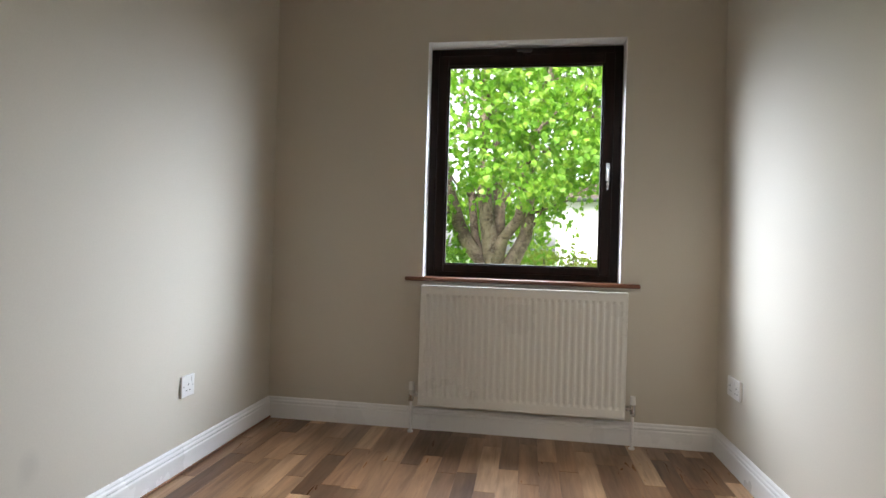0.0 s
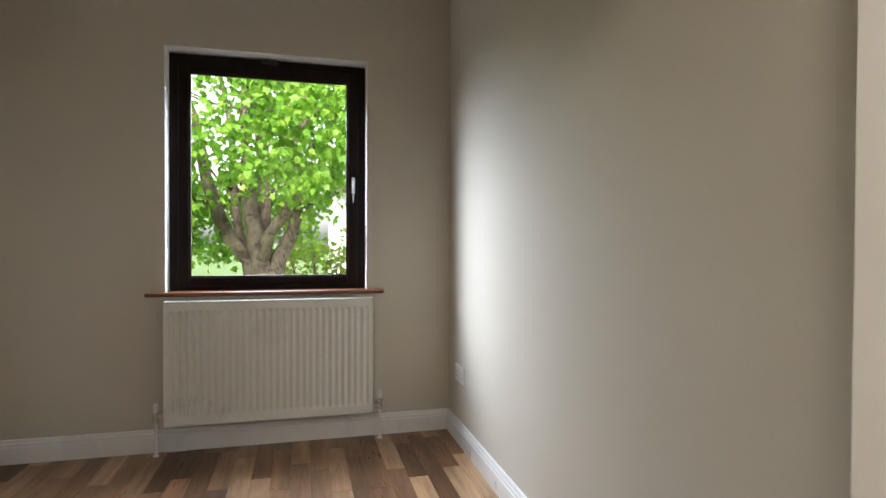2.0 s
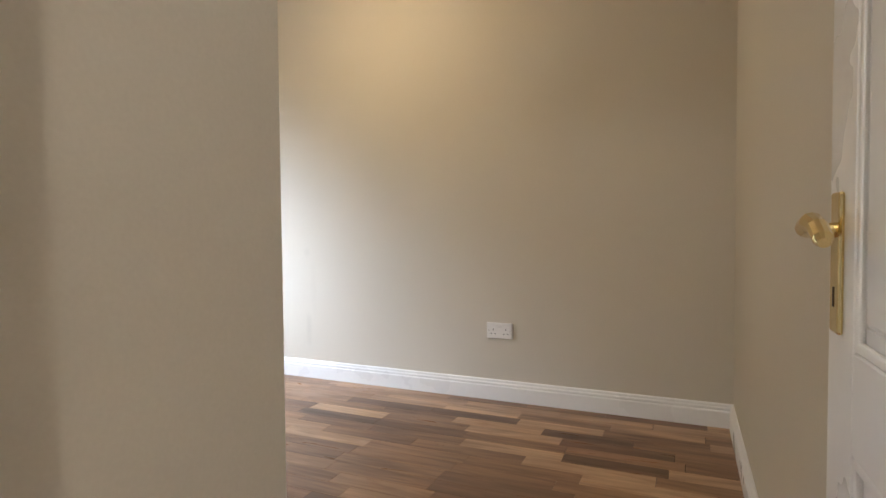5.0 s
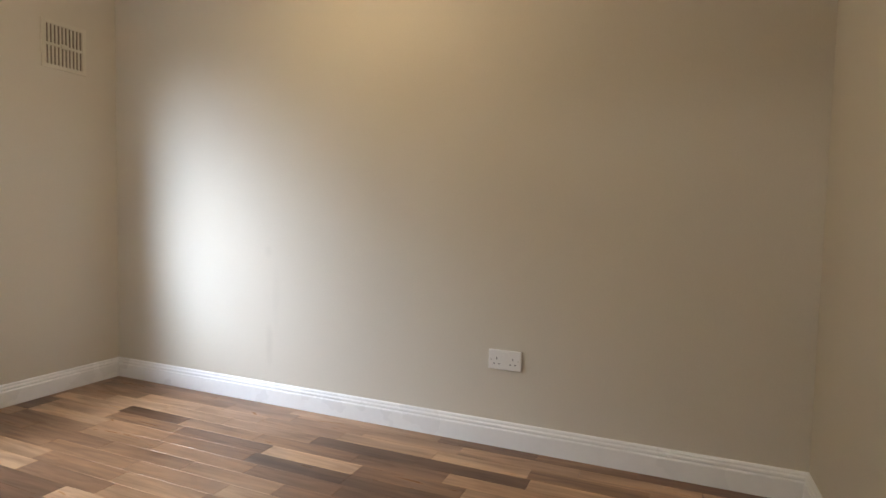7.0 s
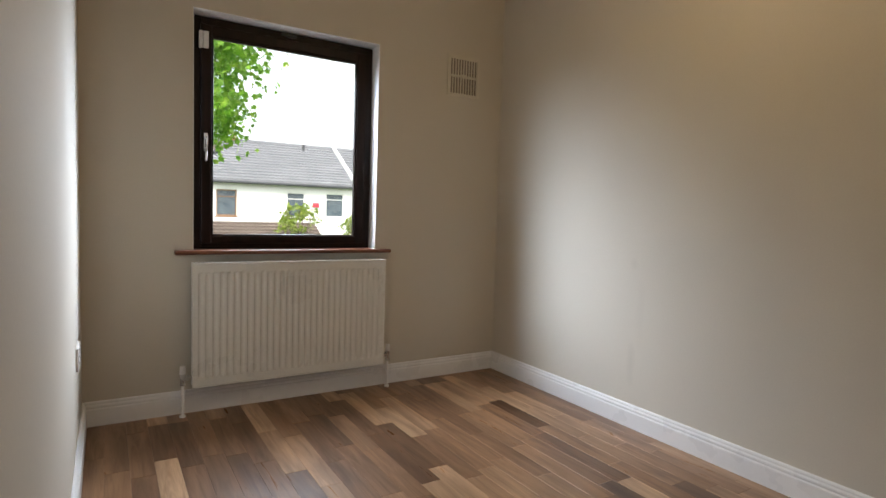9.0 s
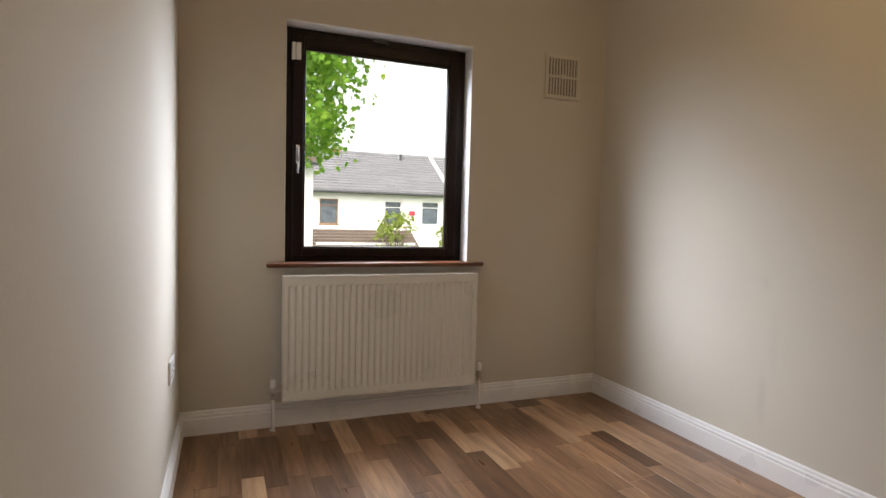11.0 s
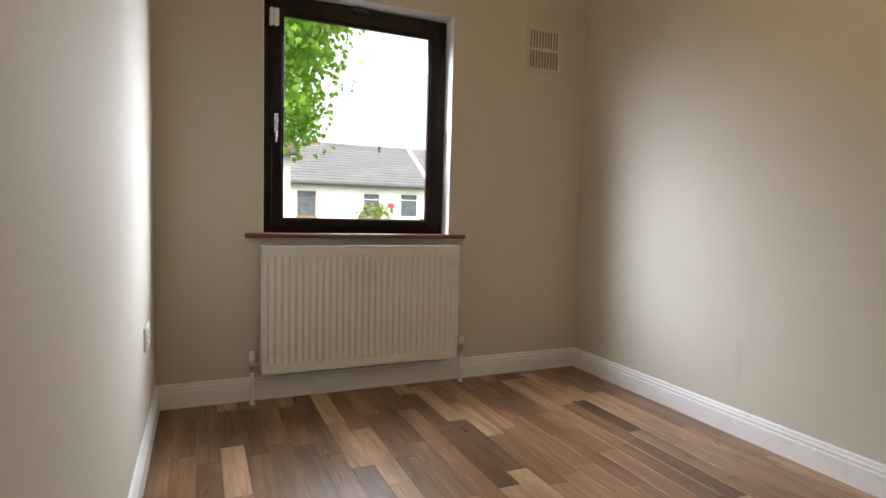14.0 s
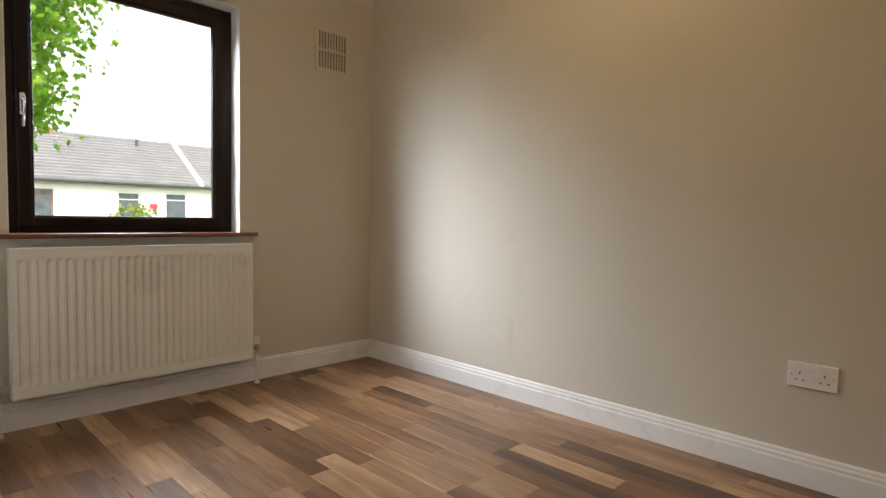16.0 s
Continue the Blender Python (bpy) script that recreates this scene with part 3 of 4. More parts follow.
# ---------------------------------------------------------------- radiators
def radiator(x0, x1, z0, z1):
    g = empty("radiator", pose((x0 + x1) / 2, 0, z0), "white enamelled steel panel radiator hung under the window", "radiator", "radiators")
    hw, h = (x1 - x0) / 2, z1 - z0
    n = 30
    # fluted front: each flute a shallow pressed channel
    bm = bmesh.new()
    cols = [(-hw + 0.004, 0.0)]
    pitch = (2 * hw - 0.036) / n
    for i in range(n):
        a = -hw + 0.018 + i * pitch
        for f, d in ((0.14, 0.0), (0.30, 0.0058), (0.42, 0.0075), (0.58, 0.0075), (0.70, 0.0058), (0.86, 0.0)):
            cols.append((a + f * pitch, d))
    cols.append((hw - 0.004, 0.0))
    lev = [(0.004, 0.0), (0.040, 0.0), (0.056, 1.0), (h - 0.058, 1.0), (h - 0.042, 0.0), (h - 0.004, 0.0)]
    grid = [[bm.verts.new((x, -0.100 + d * k, z)) for x, d in cols] for z, k in lev]
    for r, q in zip(grid, grid[1:]):
        for k in range(len(cols) - 1):
            bm.faces.new((r[k], r[k + 1], q[k + 1], q[k]))
    back = [[bm.verts.new((x, -0.088, z)) for x in (-hw + 0.004, hw - 0.004)] for z in (0.004, h - 0.004)]
    bm.faces.new((back[0][1], back[0][0], back[1][0], back[1][1]))
    s = Shape()
    s.bm.free()
    s.bm = bm
    s.done("front_panel", RAD, g)
    s = Shape()
    for a, b in (((-hw + 0.006, -0.05, 0.02), (hw - 0.006, -0.042, h - 0.02)),):
        s.box(a, b, 0.003)
    s.done("back_panel", RAD, g)
    s = Shape()
    s.box((-hw, -0.1025, 0), (-hw + 0.006, -0.035, h), 0.002)
    s.box((hw - 0.006, -0.1025, 0), (hw, -0.035, h), 0.002)
    s.box((-hw + 0.005, -0.1025, 0), (hw - 0.005, -0.094, 0.007), 0.002)
    s.box((-hw + 0.005, -0.1025, h - 0.007), (hw - 0.005, -0.094, h), 0.002)
    s.done("casing", RAD, g)
    s = Shape()
    k = 60
    for i in range(k):
        x = -hw + 0.012 + (2 * hw - 0.024) * i / (k - 1)
        s.box((x - 0.0035, -0.094, h - 0.005), (x + 0.0035, -0.038, h - 0.001))
    s.box((-hw + 0.006, -0.040, h - 0.006), (hw - 0.006, -0.036, h - 0.001))
    tagged(s.done("top_grille", RAD, g), kind="stuff")
    for sx in (-1, 1):
        Shape().box((sx * hw * 0.7 - 0.02, -0.043, 0.06), (sx * hw * 0.7 + 0.02, 0.0, h - 0.06), 0.003).done("bracket", RAD, g)
    for sx in (-1, 1):
        px = sx * (hw + 0.040)
        s = Shape().tube((sx * (hw - 0.004), -0.066, 0.045), (px, -0.066, 0.045), 0.0085)
        s.tube((px, -0.066, 0.012), (px, -0.066, 0.068), 0.0115).tube((sx * (hw + 0.012), -0.066, 0.045), (sx * (hw + 0.024), -0.066, 0.045), 0.014, seg=6)
        s.tube((px, -0.066, 0.010), (px, -0.066, 0.024), 0.0135, seg=6)
        tagged(s.done("valve", CHROME, g), "nickel radiator valve")
        Shape().tube((px, -0.066, 0.066), (px, -0.066, 0.105), 0.0145, 0.012, 16).done("valve_cap", PLASTIC, g)
        s = Shape().tube((px, -0.066, -z0 + 0.006), (px, -0.066, 0.014), 0.0075).tube((px, -0.066, -z0 + 0.004), (px, -0.066, -z0 + 0.012), 0.014)
        s.done("pipe", GLOSS, g)
    return g


radiator(-1.429, -0.427, 0.152, 0.753)
radiator(0.530, 1.529, 0.148, 0.748)


# ---------------------------------------------------------------- sockets, switch, vent
def socket(m, gangs):
    w = 0.146 if gangs == 2 else 0.086
    word = "double" if gangs == 2 else "single"
    g = empty("wall_socket", m, f"white plastic {word} switched socket on the wall", "socket", "wall sockets")
    Shape().box((-w / 2, -0.010, -0.043), (w / 2, 0, 0.043), 0.003, 2).done("plate", PLASTIC, g)
    s = Shape()
    for i in range(gangs):
        cx = (-0.036 if i == 0 else 0.036) if gangs == 2 else 0.0
        s.box((cx - 0.002, -0.0108, 0.002), (cx + 0.002, -0.0095, 0.011))
        for dx in (-0.011, 0.011):
            s.box((cx + dx - 0.0035, -0.0108, -0.019), (cx + dx + 0.0035, -0.0095, -0.015))
        rx = (-0.010 if i == 0 else 0.010) if gangs == 2 else 0.026
        Shape().box((rx - 0.008, -0.0125, 0.015), (rx + 0.008, -0.009, 0.035), 0.0015, 1).done("rocker", PLASTIC, g)
    tagged(s.done("pin_hole", PIN, g), kind="stuff")
    for sx in (-1, 1):
        x = sx * (0.060 if gangs == 2 else 0.030)
        Shape().tube((x, -0.0108, 0.0), (x, -0.0095, 0.0), 0.0032).done("screw", CHROME, g)
    return g


socket(pose(AX0, -0.742, 0.347, 0, 0, 90), 1)
socket(pose(AX1, -0.232, 0.362, 0, 0, -90), 2)
socket(pose(BX1, -2.403, 0.386, 0, 0, -90), 2)
socket(pose(BX0, -0.46, 0.44, 0, 0, 90), 2)

g = empty("light_switch", pose(-0.117, -2.842, 1.255), "white plastic light switch plate on the greige wall", "light switch")
Shape().box((-0.043, -0.011, -0.043), (0.043, 0, 0.043), 0.003, 2).done("plate", PLASTIC, g)
Shape().box((-0.009, -0.0128, -0.014), (0.009, -0.010, 0.014), 0.002, 2).done("rocker", PLASTIC, g)

g = empty("air_vent", pose(2.072, 0, 1.858), "cream painted hit-and-miss wall vent grille", "air vent")
VW, VH = 0.117, 0.125
s = Shape()
s.box((-VW, -0.008, -VH), (-VW + 0.020, 0, VH), 0.002).box((VW - 0.020, -0.008, -VH), (VW, 0, VH), 0.002)
s.box((-VW + 0.019, -0.0078, -VH), (VW - 0.019, 0, -VH + 0.022), 0.002).box((-VW + 0.019, -0.0078, VH - 0.022), (VW - 0.019, 0, VH), 0.002)
s.box((-VW + 0.019, -0.0078, -0.007), (VW - 0.019, 0, 0.007), 0.002)
s.done("frame", VENT_M, g)
step = (2 * VW - 0.040) / 10
for z0, z1 in ((-VH + 0.021, -0.006), (0.006, VH - 0.021)):
    for i in range(11):
        x = -VW + 0.020 + i * step
        Shape().box((x - 0.0045, -0.0065, z0), (x + 0.0045, -0.0005, z1), 0.001, 1).done("slat", VENT_M, g)
Shape().box((-VW + 0.019, -0.0012, -VH + 0.02), (VW - 0.019, -0.0002, VH - 0.02)).done("shutter", SHUTTER, g)
Shape().box((-0.020, -0.014, -0.012), (0.020, -0.007, 0.012), 0.004, 2).done("knob", VENT_M, g)


def ceiling_lamp(at):
    g = empty("ceiling_lamp", pose(at[0], at[1], H), "bare lit bulb hanging from a white ceiling rose", "lamp", "ceiling lamps")
    Shape().tube((0, 0, -0.025), (0, 0, 0), 0.038, 0.05, 20).done("rose", PLASTIC, g)
    Shape().tube((0, 0, -0.145), (0, 0, -0.02), 0.0035).tube((0, 0, -0.20), (0, 0, -0.14), 0.017, 0.014).done("flex", PLASTIC, g)
    b = Shape().ball((0, 0, at[2] - H), 0.03, (1, 1, 1.2)).done("bulb", BULB, g, smooth=True)
    b.visible_shadow = False


ceiling_lamp(LAMP_B)
ceiling_lamp(LAMP_L)


# ---------------------------------------------------------------- outside
GZ = -2.75
structure(Shape().box((-300, -300, GZ - 0.3), (300, 600, GZ)).done("ground", GRASS), "green lawn and verge in front of the houses", "ground")
structure(Shape().box((-60, 13.5, GZ), (60, 17.5, GZ + 0.02)).done("road", TILE_M), "grey asphalt street between the houses", "road")


structure(Shape().box((AX0 - 0.15, BY0 - 1.02, GZ), (BX1 + 0.15, T, -0.12)).done("wall_lower_storey", RENDER_W), "plain white rendered lower storey of the house", "wall")


def leaf_mesh(name, spots, mat, parent, size, tris=True):
    """Many small lobed leaves in clumps round the given spots (x, y, z, spread, count)."""
    shape = [(0, 0), (0.42, 0.10), (0.34, 0.36), (0.56, 0.62), (0.20, 0.66), (0, 1.05), (-0.20, 0.66), (-0.56, 0.62), (-0.34, 0.36), (-0.42, 0.10)]
    verts, faces = [], []
    for x, y, z, spread, count in spots:
        for _ in range(count):
            p = Vector((x, y, z)) + Vector([max(-1.7, min(1.7, random.gauss(0, k))) for k in (1, 1, 0.75)]) * spread
            sc = size * random.uniform(0.6, 1.25)
            m = Euler((random.uniform(-2.4, -0.5), random.uniform(-0.7, 0.7), random.uniform(0, 6.28))).to_matrix() * sc
            n = len(verts)
            for k, (u, v) in enumerate(shape):
                verts.append(p + m @ Vector((u, v, -0.25 * abs(u) + 0.12 * v * v)))
            faces.append((n, n + 1, n + 2, n + 8, n + 9))
            faces.append((n + 2, n + 3, n + 4, n + 6, n + 7, n + 8))
            faces.append((n + 4, n + 5, n + 6))
    me = bpy.data.meshes.new(name)
    me.from_pydata([tuple(v) for v in verts], [], faces)
    me.materials.append(mat)
    ob = new(name, me)
    ob.parent = parent
    return tagged(ob, kind="stuff")


def tree():
    random.seed(11)
    g = empty("maple_tree", pose(-1.43, 7.0, GZ), "large maple tree in full bright green leaf", "tree")
    s = Shape()
    b = -GZ
    s.limb([(0, 0, 0, 0.42), (0.02, 0, 0.5, 0.35), (-0.02, 0.02, b - 0.9, 0.33), (0, 0, b - 0.2, 0.33), (0.0, 0, b + 0.35, 0.34), (0.0, 0, b + 0.62, 0.24)], 14, 0.05)
    limbs = [
        [(-0.10, 0, b + 0.1, 0.20), (-0.24, -0.02, b + 0.70, 0.135), (-0.55, -0.05, b + 1.08, 0.12), (-0.71, -0.1, b + 1.42, 0.115), (-0.90, -0.15, b + 2.08, 0.10), (-1.05, -0.2, b + 3.0, 0.08), (-1.7, -0.4, b + 4.6, 0.04)],
        [(-0.02, -0.05, b + 0.1, 0.26), (-0.06, -0.06, b + 0.75, 0.17), (-0.18, -0.08, b + 1.32, 0.135), (-0.29, -0.1, b + 2.18, 0.12), (-0.29, -0.1, b + 2.86, 0.11), (-0.28, -0.1, b + 3.6, 0.09), (-0.3, 0.1, b + 6.0, 0.03)],
        [(0.10, -0.02, b + 0.1, 0.22), (0.23, -0.05, b + 0.70, 0.14), (0.48, -0.08, b + 1.20, 0.125), (0.53, -0.1, b + 1.50, 0.115), (0.51, -0.12, b + 2.05, 0.10), (0.55, -0.15, b + 2.62, 0.095), (0.66, -0.2, b + 3.4, 0.08), (1.2, -0.2, b + 5.2, 0.04)],
        [(-0.02, -0.12, b + 0.72, 0.13), (0.10, -0.18, b + 1.15, 0.095), (0.36, -0.2, b + 1.50, 0.085), (0.42, -0.22, b + 1.82, 0.08), (0.38, -0.25, b + 2.4, 0.07), (0.75, -0.4, b + 3.1, 0.045), (1.7, -0.5, b + 3.9, 0.02)],
        [(0.02, 0.12, b + 0.3, 0.17), (0.01, 0.2, b + 1.0, 0.11), (0.00, 0.3, b + 1.72, 0.105), (-0.12, 0.4, b + 3.3, 0.08), (0.2, 0.8, b + 5.4, 0.03)],
        [(-0.20, 0.1, b + 0.5, 0.10), (-0.44, 0.3, b + 1.2, 0.075), (-0.52, 0.4, b + 1.9, 0.07), (-0.6, 0.7, b + 3.0, 0.055), (-0.9, 1.2, b + 4.4, 0.03)],
        [(0.75, -0.3, b + 2.6, 0.06), (1.3, -0.5, b + 3.0, 0.05), (2.1, -0.6, b + 3.6, 0.04), (3.2, -0.7, b + 4.0, 0.02)],
        [(-0.85, -0.2, b + 1.6, 0.06), (-1.5, -0.5, b + 2.1, 0.05), (-2.4, -0.6, b + 2.7, 0.035), (-3.4, -0.8, b + 3.0, 0.02)],
        [(0.85, -0.3, b + 3.4, 0.05), (0.7, -0.8, b + 4.0, 0.04), (0.9, -1.5, b + 4.7, 0.02)],
        [(-0.25, -0.2, b + 2.8, 0.05), (-0.1, -0.8, b + 3.3, 0.04), (-0.4, -1.6, b + 3.9, 0.02)],
    ]
    for l in limbs:
        s.limb(l, 9, 0.1)
    for _ in range(34):
        l = random.choice(limbs)
        p = l[random.randint(2, len(l) - 1)]
        a = random.uniform(0, 6.28)
        d = random.uniform(0.8, 1.8)
        q = (p[0] + math.cos(a) * d, p[1] + math.sin(a) * d * 0.7, p[2] + random.uniform(0.1, 0.9))
        mid = ((p[0] + q[0]) / 2, (p[1] + q[1]) / 2 , (p[2] + q[2]) / 2 - 0.1)
        s.limb([(*p[:3], 0.028), (*mid, 0.020), (*q, 0.008)], 6, 0.1)
    s.done("trunk", BARK, g, smooth=True)
    spots = []
    c = Vector((0.0, 0.1, b + 4.1))
    while len(spots) < 1350:
        d = Vector((random.gauss(0, 1), random.gauss(0, 1), random.gauss(0, 1))).normalized()
        r = random.uniform(0.45, 1.0) ** 0.5
        p = c + Vector((d.x * 4.35 * r, d.y * 3.0 * r, d.z * 3.7 * r))
        lump = noise.noise(p * 0.55)
        if lump < -0.22 or p.z < b + 0.55:
            continue
        if p.x - 1.43 > 0.80 + 0.45 * (p.z - b) + 0.28 * p.y or (-0.45 < p.x - 1.43 < 1.7 and p.z < b + 2.05):
            continue
        if p.y < 0.4 and p.z < b + 2.05 - 0.5 * max(0.0, p.x) and abs(p.x) < 1.0:
            continue
        spots.append((p.x, p.y, p.z, random.uniform(0.16, 0.30), random.randint(28, 46)))
    leaf_mesh("leaf_clumps", spots, LEAF, g, 0.108)


def shrub(at, r, h, n, size, label):
    random.seed(int(abs(at[0]) * 100) + 3)
    g = empty("shrub", pose(*at), label, "shrub")
    s = Shape()
    for k in range(7):
        a = k * 0.9
        s.limb([(0.03 * k - 0.1, 0, 0, 0.05), (math.cos(a) * r * 0.35, math.sin(a) * r * 0.35, h * 0.5, 0.035), (math.cos(a) * r * 0.7, math.sin(a) * r * 0.7, h * 0.92, 0.012)], 6, 0.1)
    s.done("stem", BARK, g)
    spots = []
    for _ in range(n):
        a, q = random.uniform(0, 6.28), random.uniform(0.1, 1) ** 0.5
        z = h * (1 - 0.55 * random.random() ** 1.6)
        spots.append((math.cos(a) * r * q, math.sin(a) * r * q, z - 0.35 * q * r, 0.16, 22))
    leaf_mesh("leaf_clumps", spots, SHRUB_L, g, size)


tree()
shrub((-0.35, 11.0, GZ), 1.2, 3.9, 70, 0.13, "tall yellowish green garden shrub")
shrub((9.15, 27.0, GZ), 1.2, 4.0, 34, 0.16, "small yellow-green garden tree with thin branches")


shrub((12.5, 27.0, GZ), 0.7, 3.4, 26, 0.14, "dark green rounded garden shrub")


def tiled_roof(name, x0, x1, y0, z0, y1, z1, courses, mat, parent, wave=0.30, hip=0.0):
    """A slope from the eaves (y0, z0) to the ridge (y1, z1): overlapping courses of rolled tiles."""
    verts, faces = [], []
    cols = max(2, int((x1 - x0) / (wave / 4)))
    for c in range(courses):
        a, b = c / courses, (c + 1) / courses + 0.03
        base = len(verts)
        for k in range(cols + 1):
            x = x0 + (x1 - x0) * k / cols
            left = x0 + hip * a
            x = max(x, min(left, x1))
            roll = 0.035 * (0.5 + 0.5 * math.sin(2 * math.pi * (x - x0) / wave))
            for f, lift in ((a, -0.02), (a, 0.13), (min(b, 1.0), 0.0)):
                verts.append((x, y0 + (y1 - y0) * f - (0.02 if lift else 0), z0 + (z1 - z0) * f + lift + roll))
        for k in range(cols):
            p, q = base + 3 * k, base + 3 * k + 3
            faces += [(p, q, q + 1, p + 1), (p + 1, q + 1, q + 2, p + 2)]
    me = bpy.data.meshes.new(name)
    me.from_pydata(verts, [], faces)
    me.materials.append(mat)
    ob = new(name, me)
    ob.parent = parent
    return ob


def far_window(g, x0, x1, z0, z1, y, trim):
    w = empty("window", Matrix.Identity(4), "far house window with dark panes", "")
    del w["label"]
    w.parent = g
    s = Shape()
    f = 0.07
    s.box((x0, y - 0.04, z0), (x0 + f, y + 0.05, z1)).box((x1 - f, y - 0.04, z0), (x1, y + 0.05, z1))
    s.box((x0 + f, y - 0.039, z0), (x1 - f, y + 0.05, z0 + f)).box((x0 + f, y - 0.039, z1 - f), (x1 - f, y + 0.05, z1))
    s.box((x0 + f, y - 0.03, z1 - 0.42), (x1 - f, y + 0.05, z1 - 0.37))
    s.done("frame", trim, w)
    Shape().box((x0 + f, y + 0.01, z0 + f), (x1 - f, y + 0.03, z1 - f)).done("pane", PANE_D, w)
    Shape().box((x0 - 0.08, y - 0.12, z0 - 0.08), (x1 + 0.08, y + 0.05, z0 - 0.001)).done("sill", trim, w)


def wall_with_holes(x0, x1, y0, y1, z0, z1, holes):
    s = Shape()
    holes = sorted(holes)
    x = x0
    for hx0, hx1, hz0, hz1 in holes:
        s.box((x, y0, z0), (hx0, y1, z1))
        s.box((hx0, y0, z0), (hx1, y1, hz0))
        s.box((hx0, y0, hz1), (hx1, y1, z1))
        x = hx1
    s.box((x, y0, z0), (x1, y1, z1))
    return s


terrace = empty("terraced_house", pose(-0.8, 30, GZ), "white rendered terraced house with a grey tiled roof", "house")
o = -GZ - 0.42
holes = [(6.23, 7.33, 0.88 + o, 2.36 + o), (10.15, 11.27, 0.88 + o, 2.36 + o), (12.55, 13.74, 0.92 + o, 2.40 + o), (15.6, 16.8, 0.92 + o, 2.40 + o)]
wall_with_holes(3.8, 22, 0, 0.3, 0, 2.95 + o, holes).box((3.8, 0.3, 0), (4.1, 8, 2.95 + o)).box((21.7, 0.3, 0), (22, 8, 2.95 + o)).box((3.8, 7.7, 0), (22, 8.0, 2.95 + o)).done("wall", RENDER_W, terrace)
for k, (a, b, c, d) in enumerate(holes):
    far_window(terrace, a, b, c, d, 0.1, TRIM_BR if k == 0 else RENDER_W)
tiled_roof("roof", 3.6, 22.2, -0.35, 2.85 + o, 4.0, 5.55 + o, 15, TILE_M, terrace)
tiled_roof("roof", 3.6, 22.2, 8.35, 2.85 + o, 4.0, 5.55 + o, 6, TILE_M, terrace, 1.2)
Shape().box((3.6, -0.46, 2.72 + o), (22.2, -0.32, 2.86 + o), 0.03).box((3.6, -0.32, 2.74 + o), (22.2, 0.02, 2.80 + o)).done("gutter", TRIM_BK, terrace)
s = Shape()
for k in range(40):
    s.tube((3.6 + k * 0.465, 4.0, 5.56 + o), (3.6 + k * 0.465 + 0.45, 4.0, 5.56 + o), 0.13, 0.12, 8)
s.done("ridge", TILE_M, terrace)
Shape().box((7.55, 3.75, 5.0 + o), (8.15, 4.25, 5.72 + o), 0.02).tube((7.85, 4, 5.7 + o), (7.85, 4, 6.0 + o), 0.10).done("chimney", BRICK, terrace)
Shape().tube((12.1, 3.2, 4.8 + o), (12.1, 3.2, 5.6 + o), 0.09).box((11.95, 3.05, 4.8 + o), (12.25, 3.35, 4.95 + o)).done("vent_pipe", TRIM_BK, terrace)
# white verge board down the slope, where the next house begins
s = Shape()
s.prism([(-0.40, 2.80 + o), (4.0, 5.53 + o), (4.0, 5.78 + o), (-0.40, 3.06 + o)], "x", 14.3, 14.52)
s.done("verge_board", RENDER_W, terrace)
Shape().box((11.72, -0.10, 1.50 + o), (12.12, -0.001, 1.78 + o), 0.03).done("alarm_box", RED, terrace)
tiled_roof("porch_roof", 5.6, 11.8, -2.0, -0.45 + o, -0.02, 0.55 + o, 6, TILE_R, terrace)
s = Shape().box((5.8, -1.7, 0), (11.6, -0.01, 2.2), 0.01)
s.done("porch", RENDER_W, terrace)

house = empty("house", pose(0, 18, GZ), "white rendered house with a hipped tiled roof", "house")
o = -GZ
hx0, hx1 = 0.45, 3.3
holes = [(1.25, 2.15, -0.75 + o, 0.56 + o)]
wall_with_holes(hx0, hx1, 0, 0.3, 0, 2.9 + o, holes).box((hx0, 0.3, 0), (hx0 + 0.3, 6.5, 2.9 + o)).box((hx1 - 0.3, 0.3, 0), (hx1, 6.5, 2.9 + o)).box((hx0, 6.5, 0), (hx1, 6.8, 2.9 + o)).done("wall", RENDER_W, house)
for a, b, c, d in holes:
    far_window(house, a, b, c, d, 0.1, TRIM_BR)
tiled_roof("roof", hx0 - 0.2, hx1 + 0.2, -0.35, 2.92 + o, 3.3, 4.75 + o, 11, TILE_R, house, hip=2.6)
tiled_roof("roof", hx0 - 0.2, hx1 + 0.2, 7.1, 2.92 + o, 3.3, 4.75 + o, 5, TILE_R, house, 1.2, hip=2.6)
bm = bmesh.new()
corners = [bm.verts.new(p) for p in ((hx0 - 0.2, -0.35, 2.92 + o), (hx0 - 0.2, 7.1, 2.92 + o), (hx0 + 2.4, 3.3, 4.75 + o), (hx0 + 2.4, 3.3, 4.65 + o))]
for f in ((0, 2, 1), (0, 1, 3), (1, 2, 3), (0, 3, 2)):
    bm.faces.new([corners[k] for k in f])
s = Shape()
s.bm.free()
s.bm = bm
s.done("roof", TILE_R, house)
Shape().box((hx0 - 0.2, -0.48, 2.80 + o), (hx1 + 0.2, -0.34, 2.93 + o), 0.03).box((hx0 - 0.2, -0.34, 2.82 + o), (hx1 + 0.2, 0.02, 2.88 + o)).done("gutter", TRIM_BK, house)


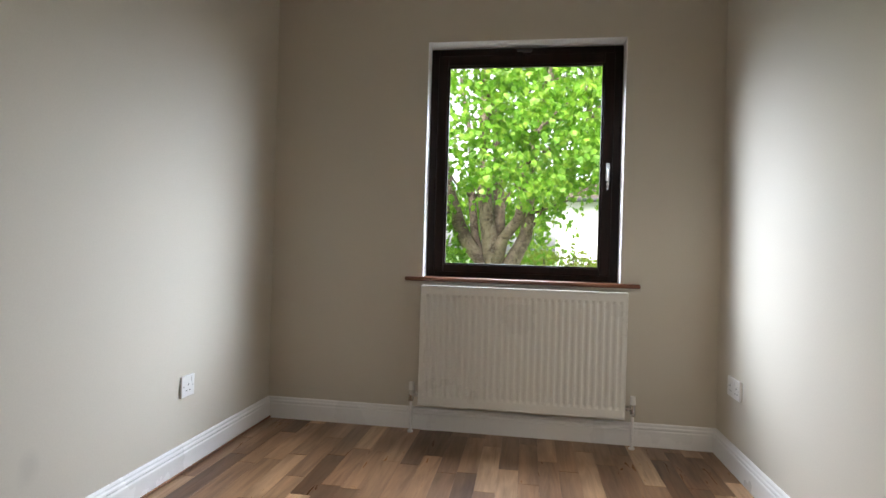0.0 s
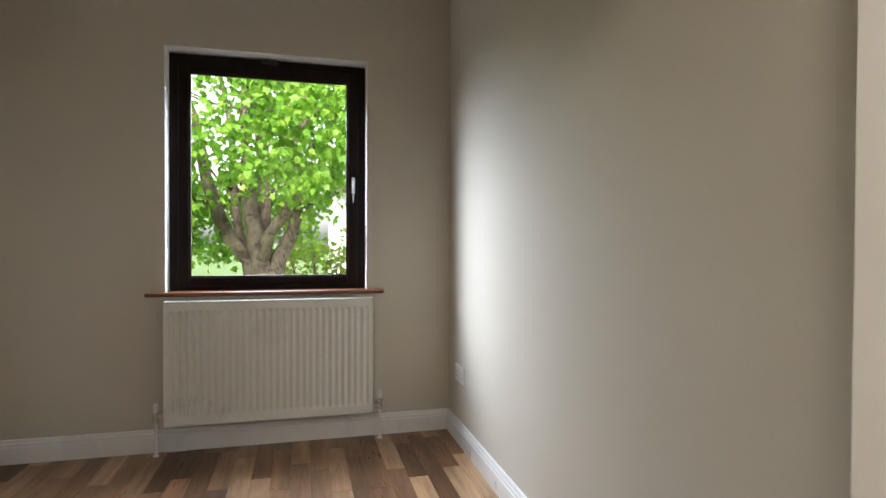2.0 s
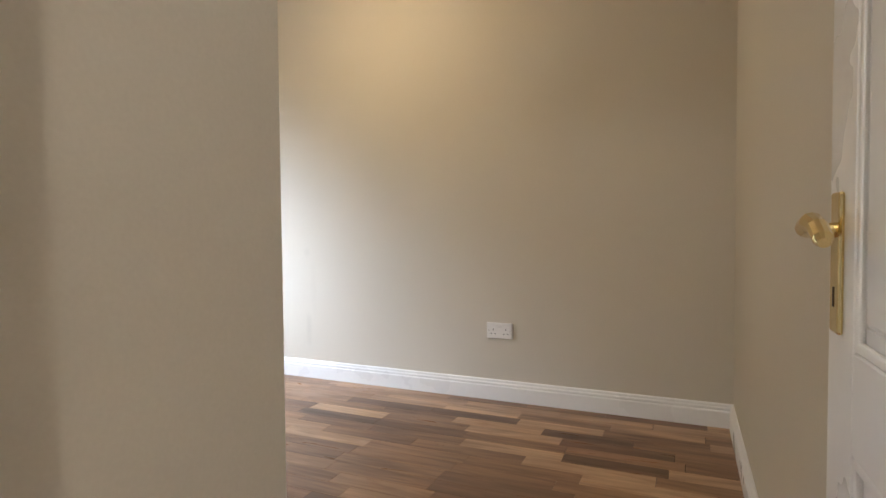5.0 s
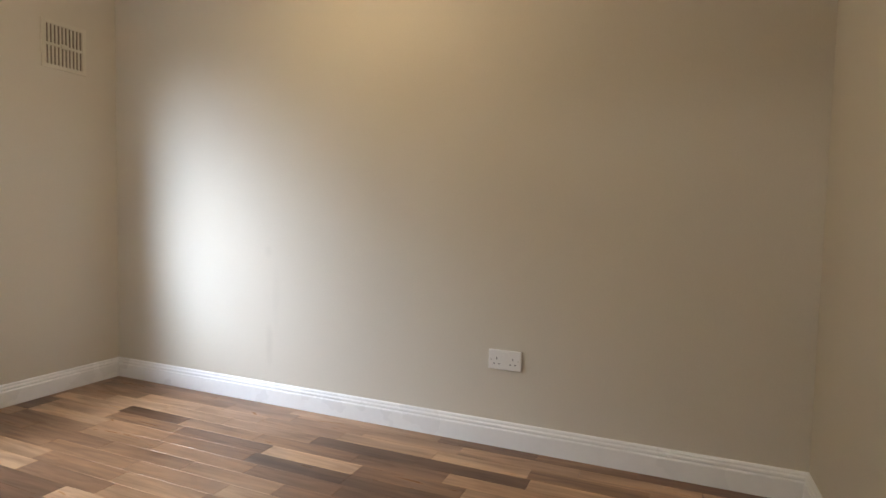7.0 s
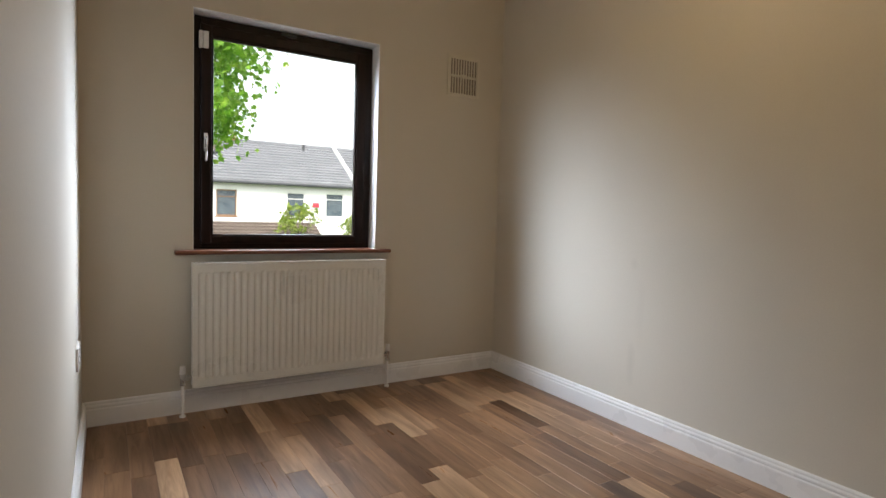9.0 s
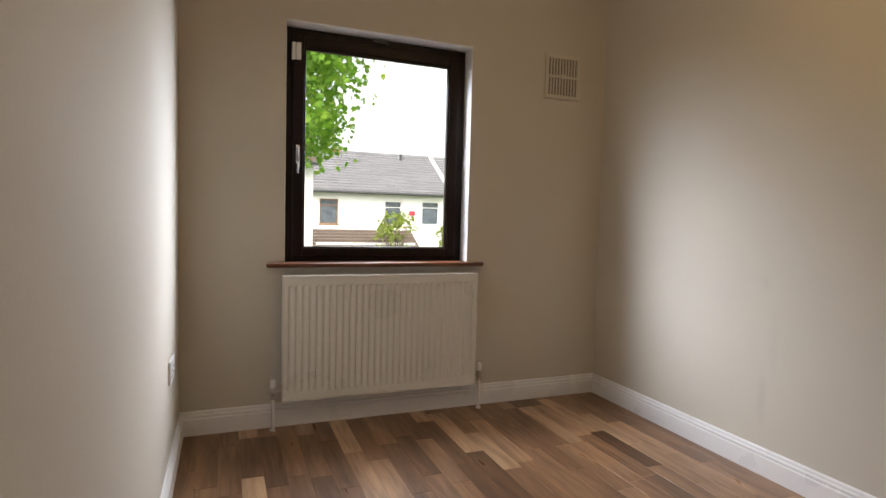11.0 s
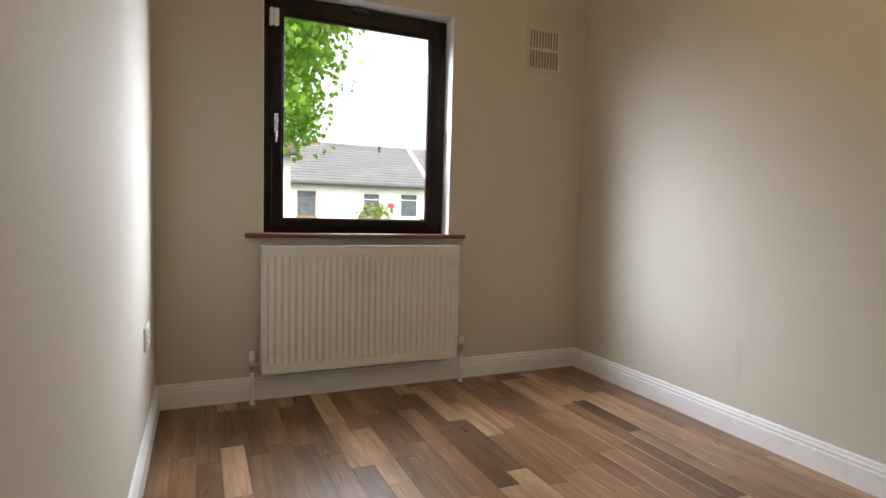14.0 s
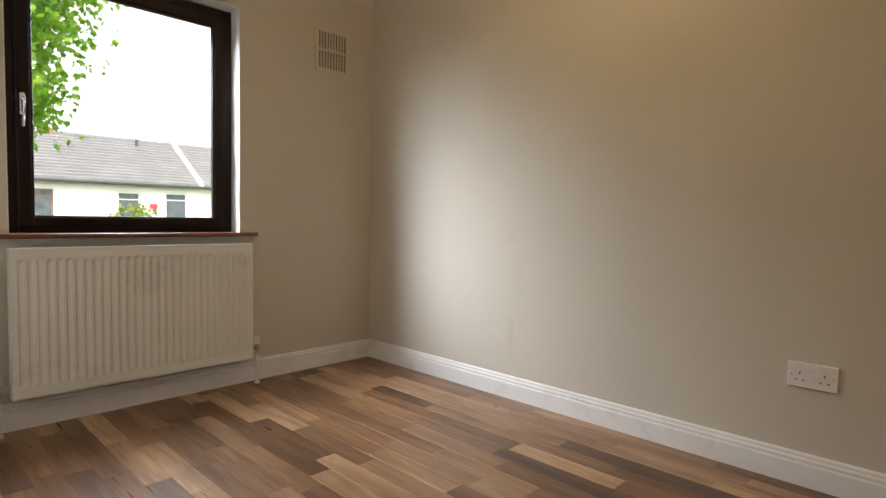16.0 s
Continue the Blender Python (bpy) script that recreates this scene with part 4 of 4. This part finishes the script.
# ---------------------------------------------------------------- floors: laminate strips
def plank_mesh(w, l, cache={}):
    key = (round(w, 3), round(l, 2))
    if key not in cache:
        a, b = key[0] / 2 - 0.0003, key[1] / 2 - 0.0003
        c, t = 0.0007, 0.008
        v = [(x * a, y * b, 0.0) for x, y in ((-1, -1), (1, -1), (1, 1), (-1, 1))]
        v += [(x * a, y * b, t - c) for x, y in ((-1, -1), (1, -1), (1, 1), (-1, 1))]
        v += [(x * (a - c), y * (b - c), t) for x, y in ((-1, -1), (1, -1), (1, 1), (-1, 1))]
        f = [(8, 9, 10, 11)]
        for k in range(4):
            j = (k + 1) % 4
            f += [(k, j, 4 + j, 4 + k), (4 + k, 4 + j, 8 + j, 8 + k)]
        me = bpy.data.meshes.new("plank")
        me.from_pydata(v, [], f)
        me.materials.append(FLOOR_M)
        cache[key] = me
    return cache[key]


def lay(name, x0, x1, y0, y1, seed, label):
    base = structure(Shape().box((x0, y0, -0.12), (x1, y1, 0)).done(name, DARK), label, "floor")
    rng = random.Random(seed)
    n = round((x1 - x0) / 0.085)
    w = (x1 - x0) / n
    shift = 0
    for i in range(n):
        if i % 2 == 0:
            shift = rng.uniform(0, 0.45)
        else:
            shift += rng.choice((0.0, 0.16, 0.24))
        y = y1 + (shift % 0.46)
        while y > y0 + 0.005:
            l = rng.choice((0.40, 0.44, 0.46, 0.50))
            top, low = min(y, y1), max(y - l, y0)
            if top - low > 0.03:
                ob = new("plank", plank_mesh(w, round(top - low, 2)))
                ob.parent = base
                ob.location = (x0 + (i + 0.5) * w, (top + low) / 2, -0.004 + 0.0)
            y -= l


lay("floor_1", AX0, AX1, AY0, 0, 3, "warm mixed-tone oak laminate strip floor")
lay("floor_2", BX0, BX1, BY0, 0, 8, "warm mixed-tone oak laminate strip floor")
lay("floor_3", -0.304, BX0, BY0, -2.842, 5, "warm mixed-tone oak laminate strip floor in the doorway")
lay("floor_4", -1.98, -0.304, BY0 - 0.9, AY0, 6, "oak laminate strip floor of the landing")
